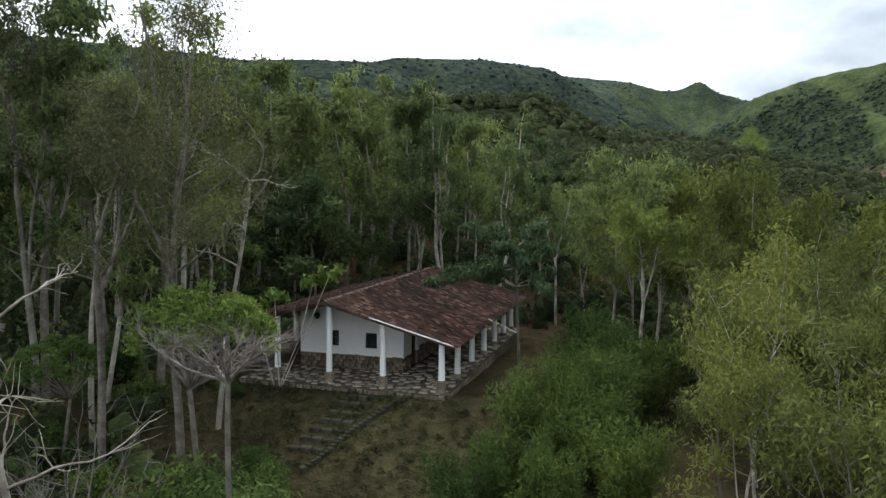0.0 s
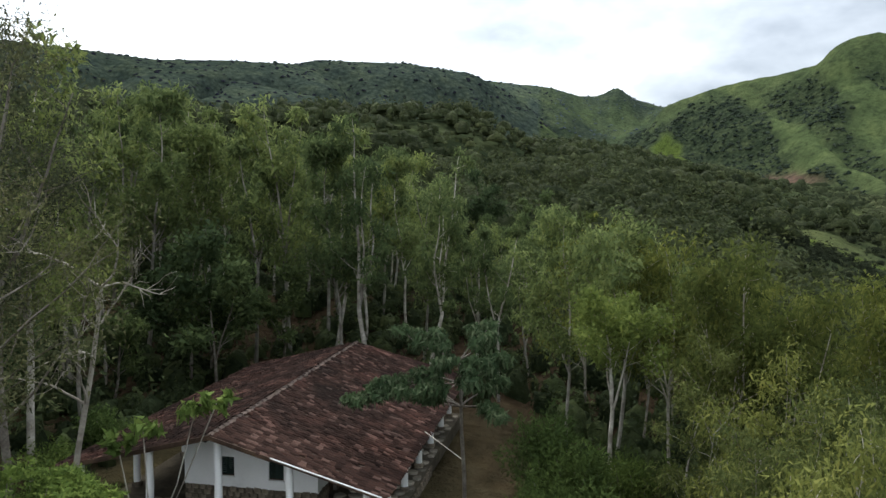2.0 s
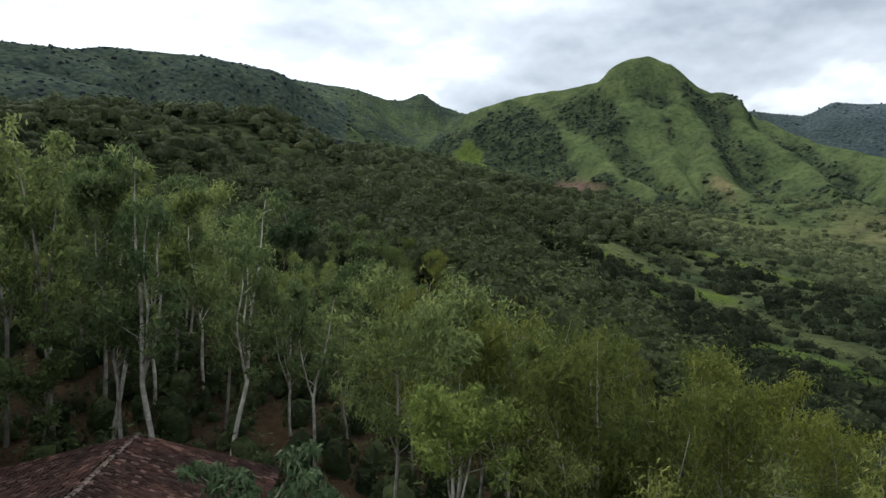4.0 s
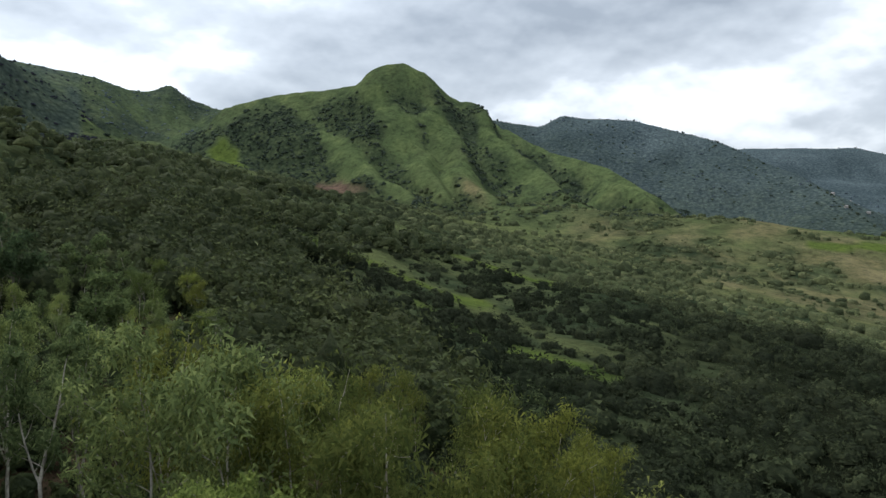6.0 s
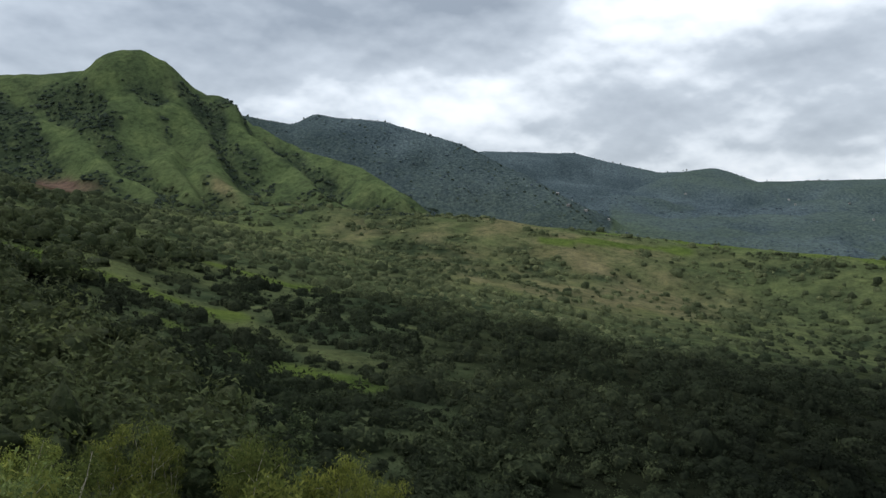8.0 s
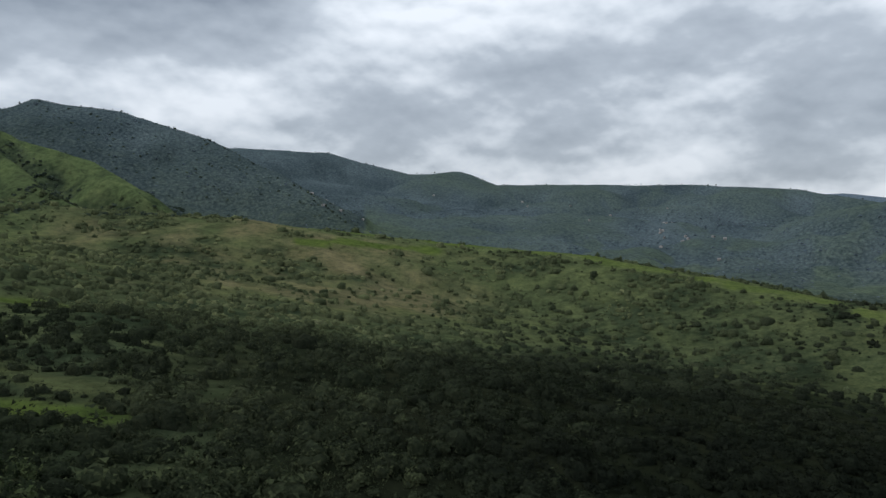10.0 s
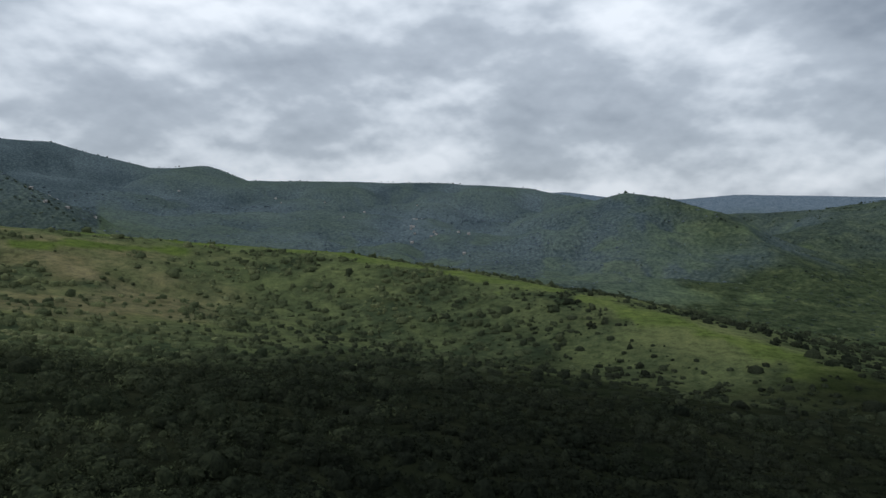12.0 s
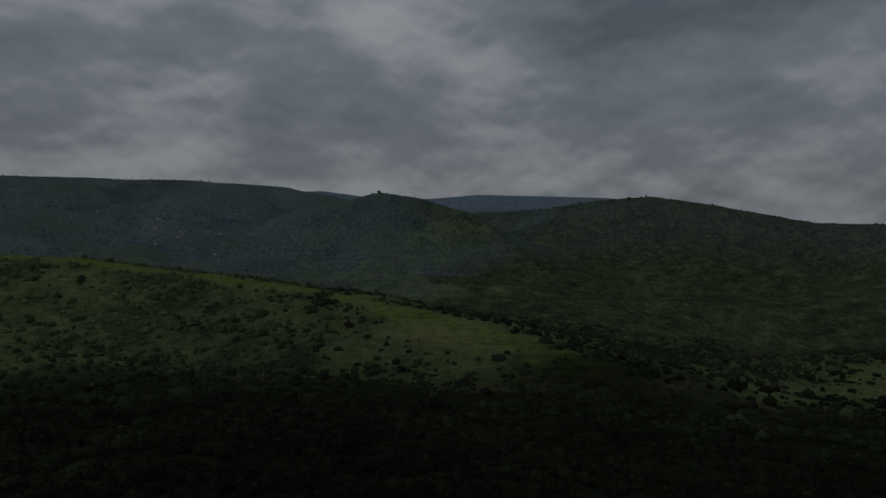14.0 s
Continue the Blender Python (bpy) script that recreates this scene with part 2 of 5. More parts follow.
WHITE = white_material()
def tile_material():
    def build(nt, b):
        f = noise_node(nt, 7, 6, 0.6)
        c = ramp_node(nt, noise_node(nt, 0.45, 4), [(0.32, (0.021, 0.0145, 0.0125)), (0.5, (0.036, 0.0215, 0.0178)), (0.68, (0.064, 0.034, 0.027))])
        c = mix_node(nt, 0.6, c, ramp_node(nt, f, [(0.3, (0.5, 0.5, 0.5)), (0.7, (1.5, 1.45, 1.4))]), "MULTIPLY")
        for kind, sock in (("ShaderNodeNewGeometry", "Random Per Island"), ("ShaderNodeObjectInfo", "Random")):
            n = nt.nodes.new(kind)
            c = mix_node(nt, 1.0, c, ramp_node(nt, n.outputs[sock], [(0.0, (0.5, 0.5, 0.52)), (0.45, (0.95, 0.95, 0.95)), (0.86, (1.25, 1.2, 1.15)), (0.93, (2.6, 2.7, 2.7))]), "MULTIPLY")
        nt.links.new(c, b.inputs["Base Color"])
        bump_node(nt, b, f, 0.5, 0.02)
    return material("clay_tile", build, 0.95, 0.04)


TILE = tile_material()
RIDGE_TILE = two_scale("ridge_mortar_tile", (0.036, 0.025, 0.02), (0.07, 0.05, 0.04), (0.15, 0.12, 0.10), 0.8, 6, 0.9, 0.5, island=0.4, obj=0.5)
STONE = two_scale("field_stone", (0.085, 0.07, 0.052), (0.15, 0.125, 0.095), (0.24, 0.21, 0.165), 1.6, 7, 0.95, 0.7, spec=0.1, island=0.4, obj=0.4)
FLAG = two_scale("flagstone_grey", (0.15, 0.13, 0.105), (0.24, 0.215, 0.175), (0.34, 0.31, 0.26), 0.9, 6, 0.95, 0.6, spec=0.1, obj=0.45)
JOINT = two_scale("dark_joint", (0.05, 0.043, 0.032), (0.075, 0.064, 0.047), (0.105, 0.092, 0.066), 1.2, 8, 0.95, 0.5, spec=0.1)
MOSSY = two_scale("mossy_stone", (0.020, 0.021, 0.012), (0.037, 0.036, 0.023), (0.068, 0.063, 0.044), 1.4, 7, 0.95, 0.6, obj=0.3)
MORTAR = two_scale("mortar", (0.14, 0.125, 0.10), (0.20, 0.18, 0.15), (0.26, 0.24, 0.20), 0.8, 10, 0.95, 0.5)
SHUTTER = two_scale("dark_green_shutter", (0.010, 0.02, 0.018), (0.016, 0.03, 0.026), (0.024, 0.042, 0.036), 1.5, 20, 0.55, 0.2)
WOOD = two_scale("dark_timber", (0.035, 0.02, 0.013), (0.065, 0.04, 0.026), (0.10, 0.062, 0.04), 1.5, 16, 0.75, 0.4)


# ---- terrain ----
HUB = (9.0, -20.0, 13.5)
LATTICE = np.random.RandomState(7).rand(256, 256)


def vnoise(x, y):
    xi, yi = np.floor(x).astype(int), np.floor(y).astype(int)
    fx, fy = x - xi, y - yi
    fx, fy = fx * fx * (3 - 2 * fx), fy * fy * (3 - 2 * fy)
    g = lambda a, b: LATTICE[a & 255, b & 255]
    top = g(xi, yi) * (1 - fx) + g(xi + 1, yi) * fx
    bot = g(xi, yi + 1) * (1 - fx) + g(xi + 1, yi + 1) * fx
    return (top * (1 - fy) + bot * fy) * 2 - 1


def fbm(x, y, octaves=4, gain=0.5):
    out, amp = 0.0, 1.0
    for i in range(octaves):
        out = out + amp * vnoise(x + 31.7 * i, y - 17.3 * i)
        x, y, amp = x * 2.03, y * 2.03, amp * gain
    return out


def sstep(a, b, v):
    t = np.clip((v - a) / (b - a), 0, 1)
    return t * t * (3 - 2 * t)


def crest(*stations, up=0.0):
    """A crest line from (bearing, rise in degrees, distance) seen from above the hub."""
    pts = []
    for az, el, d in stations:
        pts.append((HUB[0] + d * math.sin(radians(az)), HUB[1] + d * math.cos(radians(az)), HUB[2] + up + d * math.tan(radians(el))))
    return np.array(pts)


def along(line, x, y, power=4.0):
    """Distance to the crest line and its height, blended between the stretches near each place."""
    near, wsum, hsum = np.full(x.shape, 1e9), np.zeros(x.shape), np.zeros(x.shape)
    for a, b in zip(line[:-1], line[1:]):
        ab = b - a
        ln = math.hypot(ab[0], ab[1])
        u = np.clip(((x - a[0]) * ab[0] + (y - a[1]) * ab[1]) / (ln * ln), 0, 1)
        d = np.hypot(x - a[0] - u * ab[0], y - a[1] - u * ab[1])
        w = (d + 2.0) ** -power
        near, wsum, hsum = np.minimum(near, d), wsum + w, hsum + w * (a[2] + u * ab[2])
    return near, hsum / wsum, near


# crest line, fall per metre, rounding, ravine spacing, ravine depth
RANGES = {
    "wooded_ridge": (crest((-75, 10.5, 1250), (-39, 11.7, 1250), (-34, 11.5, 1250), (-28, 11.8, 1260), (-24, 11.8, 1280), (-22, 12.15, 1300), (-15, 12.05, 1320),
                           (-10.5, 11.4, 1340), (-7.8, 10.4, 1380), (-3, 6.5, 1300), (2, 3.2, 1150)), 0.42, 25, 150, 45),
    "saddle": (crest((-12, 11.0, 1950), (-7.5, 10.7, 2000), (-3.5, 10.2, 2050), (-1.2, 9.5, 2080), (0.4, 9.4, 2090), (1.8, 10.05, 2090), (3.4, 9.0, 2080), (5.4, 8.4, 2050), (8, 8.6, 1900)), 0.5, 12, 190, 35),
    "green_mountain": (crest((4.5, 6.6, 1650), (5.6, 8.4, 1640), (9.2, 9.5, 1600), (12.2, 10.0, 1560), (16, 10.6, 1530), (17, 11.7, 1520), (18.3, 12.2, 1500), (19.6, 12.35, 1500), (21, 11.8, 1500),
                             (22.8, 10.2, 1520), (26.7, 7.8, 1540), (31.4, 5.4, 1480), (35.5, 4.2, 1400), (39.3, 1.9, 1250), up=4), 0.95, 14, 150, 40),
    "spur_left": (crest((9.6, 9.5, 1590), (13, 7.2, 1430), (16, 4.3, 1250), (20, 1.7, 1090), up=4), 0.85, 9, 120, 12),
    "spur_middle": (crest((14.2, 10.2, 1545), (17, 8.9, 1450), (19.5, 6.0, 1330), (21.8, 3.7, 1200), (23.2, 1.6, 1080), up=4), 0.85, 9, 110, 14),
    "spur_peak": (crest((20.4, 12.0, 1498), (22.3, 7.8, 1390), (24.2, 4.4, 1240), (26.8, 1.3, 1070), up=4), 0.85, 9, 110, 14),
    "spur_right": (crest((23.6, 9.6, 1520), (26.8, 6.6, 1400), (30, 4.2, 1270), (32.4, 1.5, 1120), up=4), 0.85, 9, 120, 14),
    "spur_far": (crest((27.7, 7.2, 1530), (31.8, 5.1, 1420), (35.3, 3.6, 1290), (39, 1.6, 1150), up=4), 0.85, 9, 130, 14),
    "pine_ridge": (crest((22, 7.0, 2250), (26.8, 7.9, 2250), (30.6, 7.3, 2250), (32.4, 8.2, 2250), (34, 7.9, 2250), (37.6, 7.7, 2220), (43.3, 6.1, 2120), (48.3, 3.7, 1980), (51.5, 1.8, 1850), (54.5, -0.6, 1720), up=6), 0.42, 20, 230, 26),
    "blue_ridge": (crest((40, 5.0, 3500), (46, 5.2, 3500), (53, 5.0, 3500), (56, 4.2, 3480), (59.6, 3.35, 3450), (63.7, 3.6, 3400), (66.6, 2.5, 3350), (74, 2.5, 3300), (82, 2.4, 3200), (88.6, 2.0, 3100), (94, 1.0, 3000), up=9), 0.17, 40, 420, 75),
    "far_hill": (crest((88, -0.8, 2300), (90.8, 0.3, 2150), (93.9, 0.9, 2050), (96.4, 1.55, 2000), (99.4, 1.1, 1960), (102.8, 0.1, 1900), (106, -2.2, 1750), (110, -4.8, 1550), up=11), 0.36, 16, 260, 40),
    "right_hill": (crest((103, -0.2, 2700), (109.8, 0.15, 2600), (114, 0.8, 2500), (118, 1.15, 2450), (122, 0.5, 2400), (129.5, -0.9, 2300), (150, -1.2, 2300), up=12), 0.24, 30, 300, 42),
    "horizon": (crest((84, 1.3, 4600), (92, 1.6, 4600), (97, 0.9, 4600), (101, 1.0, 4600), (104.5, 1.3, 4600), (115, 1.0, 4600), (119, 0.2, 4600), (135, -1.4, 4600), (170, -1.4, 4600), up=12), 0.3, 60, 400, 30),
    "grass_crest": (crest((30, 0.9, 1080), (34, 0.55, 1050), (38.7, 0.15, 1020), (43, -0.1, 1000), (46.5, -0.35, 990), (50.5, -0.95, 990), (57, -1.65, 1000), (64, -2.45, 1000), (73, -3.2, 950), (82, -4.75, 860), (91, -6.2, 760), (99, -8.1, 660), (106, -10.2, 560), (114, -12.2, 480), up=10), 0.27, 60, 150, 14),
    "near_hill": (crest((-60, 6.0, 240), (-40, 6.6, 250), (-28, 6.8, 260), (-19.6, 7.5, 270), (-10.5, 7.6, 270), (-3.9, 4.6, 260), (2.4, 1.8, 240), (8, -0.9, 225), (13, -4.2, 205)), 0.3, 50, 90, 5),
    "meadow_spur": (crest((13, -2.6, 230), (17, -4.2, 215), (21, -5.6, 190), (25, -8.4, 165), (33, -11.0, 140), up=4), 0.2, 25, 70, 3),
}


def ground(x, y, detail=True):
    """Height of the land."""
    x, y = np.asarray(x, float), np.asarray(y, float)
    dx, dy = x - HUB[0], y - HUB[1]
    r = np.hypot(dx, dy)
    xs = np.where(dx > 0, 500 * np.tanh(dx / 500), 40 * np.tanh(dx / 400))
    ys = np.where(dy > 0, 1500 * np.tanh(dy / 1500), 300 * np.tanh(dy / 300) * 0.5)
    z = -5 - 0.257 * xs + 0.139 * ys - 150 * sstep(640, 1350, dx)
    # gully below the house spur
    z = z - 9 * np.exp(-((dx - 120) / 70) ** 2 - ((dy - 70) / 90) ** 2)
    for line, fall, soft, gap, depth in RANGES.values():
        bend = 26.0 if fall == 0.85 else 0.0
        near, h, d = along(line, x + bend * fbm(x / 130, y / 130, 3), y + bend * fbm(y / 130, x / 130 + 9, 3))
        q = fbm(x / gap + depth, y / gap - gap, 3, 0.45)
        rav = (1 - np.clip(np.abs(q) * 1.6, 0, 1)) ** 2
        cut = depth * rav * sstep(soft, soft * 3 + 90, near) * (1 - 0.6 * sstep(400, 900, near))
        rise = h - fall * (np.sqrt(d * d + soft * soft) - soft) - cut
        k = np.clip(0.02 * r, 3, 22)
        mix = np.clip(0.5 + 0.5 * (rise - z) / k, 0, 1)
        z = z * (1 - mix) + rise * mix + k * mix * (1 - mix) * sstep(10, 80, near)
        near_crest = np.exp(-(near / 70) ** 2)
        if detail:
            z = z + mix * (1 - near_crest) * fbm(x / 90, y / 90, 4) * np.clip(r * 0.004, 0, 6)
    z = z + fbm(x / 28, y / 28, 3) * np.clip((r - 40) / 60, 0, 1) * 0.9
    # terrace cut for the house, and the lawn that falls away in front of it
    hx = np.maximum(np.maximum(-14.5 - x, x - 1.6), 0)
    hy = np.maximum(np.maximum(-1.6 - y, y - 19), 0)
    hd = np.hypot(hx, hy)
    lawn = -0.55 - 0.42 * np.maximum(-1.6 - y, 0) * (1 - sstep(0, 10, hx))
    lawn = np.maximum(lawn, -3.2) - 0.16 * np.clip(x - 1.6, 0, 14) + 0.02 * np.clip(-14.5 - x, 0, 30) + 0.06 * np.clip(y - 19, 0, 40)
    w = 1 - sstep(9, 26, hd)
    return z * (1 - w) + lawn * w


# strips of fresh meadow: way, half width
MEADOWS = (
    (((48, 190), (62, 166), (74, 153), (82, 148)), 8.5),
    (((57, 124), (66, 106), (70, 94), (79, 82)), 6.0),
    (((108, 80), (108, 68), (103, 58)), 9.0),
    (((130, 250), (150, 232), (176, 220)), 7.0),
    (((150, 1480), (165, 1330)), 22.0),
    (((690, 530), (760, 490), (830, 430)), 15.0),
)


def lush(x, y):
    """Fresh bright grass."""
    n = fbm(x / 30, y / 30, 3)
    out = np.zeros(np.shape(x))
    for way, half in MEADOWS:
        d, h, s = along(np.array([(a, b, 0.0) for a, b in way]), x, y)
        out = np.maximum(out, sstep(half * 1.25, half * 0.75, d + n * half * 0.5))
    d, h, s = along(RANGES["grass_crest"][0], x, y)
    az = np.degrees(np.arctan2(np.asarray(x) - HUB[0], np.asarray(y) - HUB[1]))
    rim = sstep(26, 8, d + n * 24) * sstep(50, 60, az) * (0.75 + 0.4 * fbm(x / 90, y / 90, 2))
    return np.clip(np.maximum(out, rim), 0, 1)


def fields(x, y, size=115.0):
    """Patchwork of plots: a number for each plot and the distance to its hedge."""
    u, v = np.asarray(x) / size, np.asarray(y) / size * 1.3
    ui, vi = np.floor(u).astype(int), np.floor(v).astype(int)
    best, second, tag = np.full(np.shape(u), 9.0), np.full(np.shape(u), 9.0), np.zeros(np.shape(u))
    for i in (-1, 0, 1):
        for j in (-1, 0, 1):
            a, b = (ui + i) & 255, (vi + j) & 255
            d = np.hypot(ui + i + LATTICE[a, b] - u, vi + j + LATTICE[b, a] - v)
            closer = d < best
            second = np.where(closer, best, np.minimum(second, d))
            tag = np.where(closer, LATTICE[(a + 97) & 255, (b + 31) & 255], tag)
            best = np.where(closer, d, best)
    return tag, (second - best) * size * 0.5


def cover(x, y):
    """Share of scrub and wood (1) against grass (0)."""
    dx, dy = np.asarray(x) - HUB[0], np.asarray(y) - HUB[1]
    r, az = np.hypot(dx, dy), np.degrees(np.arctan2(dx, dy))
    n = fbm(x / 120, y / 120, 4) * 0.5 + fbm(x / 35, y / 35, 3) * 0.28
    c = 0.78 + n * 0.75
    # grassy mountain with trees left in the folds
    dC, hC, sC = along(RANGES["green_mountain"][0], x, y)
    folds = np.ones(np.shape(x)) * 0.9
    for k in ("spur_left", "spur_middle", "spur_peak", "spur_right", "spur_far"):
        d, h, s = along(RANGES[k][0], x, y)
        folds = np.minimum(folds, sstep(8, 30, d + n * 34))
    hill = (r > 950) & (dC < 620) & (az > 4) & (az < 40)
    top = sstep(110, 30, dC + n * 50)
    el = np.degrees(np.arctan2(ground(x, y) - HUB[2] - 4, np.maximum(r, 1)))
    foot = sstep(2.7, 1.3, el + 1.1 * n) * 0.85
    c = np.where(hill, np.maximum(np.minimum(folds + 0.15 * n, 1 - 0.75 * top), foot), c)
    c = np.where((r > 1800) & (az > -9) & (az < 8), 0.72 + n * 0.7, c)
    # grassy crest and pasture beyond the scrub
    dG, hG, sG = along(RANGES["grass_crest"][0], x, y)
    c = c - 0.06 + 0.16 * sstep(60, 85, az) - (0.16 + 0.5 * fbm(x / 46, y / 30, 3)) * sstep(66, 50, az) * sstep(22, 36, az) * sstep(380, 600, r) - 0.7 * sstep(26, 3, dG + n * 42) * sstep(42, 60, az) - 0.18 * sstep(380, 100, dG + n * 240) - 0.22 * fbm(x / 14, y / 14, 2) * (r < 1150)
    dM, hM, sM = along(RANGES["meadow_spur"][0], x, y)
    c = c - 0.95 * sstep(20, 6, dM + n * 10)
    # woods on the near hill and the dark ridges
    dN, hN, sN = along(RANGES["near_hill"][0], x, y)
    c = np.maximum(c, sstep(150, 90, dN) * 0.95 * sstep(21, 8, az + 9 * n))
    for k, w in (("wooded_ridge", 520), ("pine_ridge", 520)):
        d, h, s = along(RANGES[k][0], x, y)
        c = np.maximum(c, sstep(w, w * 0.7, d) * (1.0 + 0.1 * n) * ((az < -4) if k == "wooded_ridge" else (az > 24)))
    tag, hedge = fields(x, y)
    tilled = (tag < 0.22 + 0.4 * sstep(1900, 1500, r) * sstep(84, 92, az) * sstep(112, 100, az)) & (hedge > 9)
    # woods keep to the ravines of the far hills, painting in their relief shade
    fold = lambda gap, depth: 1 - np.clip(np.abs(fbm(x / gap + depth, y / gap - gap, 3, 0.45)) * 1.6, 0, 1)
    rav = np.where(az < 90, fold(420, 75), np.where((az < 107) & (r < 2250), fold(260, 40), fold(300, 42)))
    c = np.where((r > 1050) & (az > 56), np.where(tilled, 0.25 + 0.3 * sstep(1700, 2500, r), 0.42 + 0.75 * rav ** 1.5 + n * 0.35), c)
    c = np.where((r > 1250) & (az > 40) & (az <= 56), 0.95, c)
    # cloud shade over the right-hand hills, put in as closed dark cover
    c = np.where((r > 1050) & (az + 14 * n > 103), np.maximum(c, 0.97 + 0.25 * n), c)
    c = c - (1.05 + 0.5 * fbm(x / 18, y / 18, 2)) * lush(x, y)
    c = np.maximum(c, 0.95 * sstep(470, 330, r + n * 110) * sstep(30, 42, az))
    return np.clip(c, 0, 1)


def bearing(x, y):
    dx, dy = np.asarray(x) - HUB[0], np.asarray(y) - HUB[1]
    r = np.hypot(dx, dy)
    return r, np.degrees(np.arctan2(dx, dy)), np.degrees(np.arctan2(ground(x, y) - HUB[2] - 4, np.maximum(r, 1)))


def bare(x, y):
    """Dry grass."""
    r, az, el = bearing(x, y)
    n = fbm(x / 60, y / 60, 3)
    spot = lambda a, wa, d, wd: np.exp(-((az - a) / wa) ** 2 - ((r - d) / wd) ** 2)
    dry = 0.9 * spot(41, 3.2, 800, 90) + 0.9 * spot(53, 5, 760, 90) + 0.6 * spot(60, 6, 690, 90)
    dry = dry + 1.1 * (r > 900) * (r < 1500) * np.exp(-((az - 25.4 + 0.5 * (el - 2)) / 0.8) ** 2 - ((el - 2.2) / 1.1) ** 2)
    dry = dry + (0.34 + 0.3 * n) * sstep(30, 38, az) * sstep(68, 56, az) * sstep(380, 560, r) * sstep(1080, 980, r)
    tag, hedge = fields(x, y)
    dry = dry + 0.2 * ((tag < 0.07) & (r > 1100) & (az > 60))
    return np.clip(dry * (1.0 + 0.6 * n) + 0.12 * n, 0, 1)


def earth(x, y):
    """Raw red earth of the landslip; leaf litter round the house."""
    r, az, el = bearing(x, y)
    n = fbm(x / 30, y / 30, 3)
    slip = 1.6 * (r > 700) * (r < 1500) * np.exp(-((az - 14.0) / 1.9) ** 2 - ((el - 2.35 - 0.12 * n) / 0.42) ** 2) * (1 + 0.5 * n)
    near = sstep(115, 80, r) * (1 - sstep(24, 40, az + 6 * n) * sstep(22, 48, r)) * (0.92 + 0.3 * n)
    return np.clip(np.maximum(slip, near), 0, 1)


def haze_blue(x, y):
    """Share of haze painted blue into the woods of the far ranges."""
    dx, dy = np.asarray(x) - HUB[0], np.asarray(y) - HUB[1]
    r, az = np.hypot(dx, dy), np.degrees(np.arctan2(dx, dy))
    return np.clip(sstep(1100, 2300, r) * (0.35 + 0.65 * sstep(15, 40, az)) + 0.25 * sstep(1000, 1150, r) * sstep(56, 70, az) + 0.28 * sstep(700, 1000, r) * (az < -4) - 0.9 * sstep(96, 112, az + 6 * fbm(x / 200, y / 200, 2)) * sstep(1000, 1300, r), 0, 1)


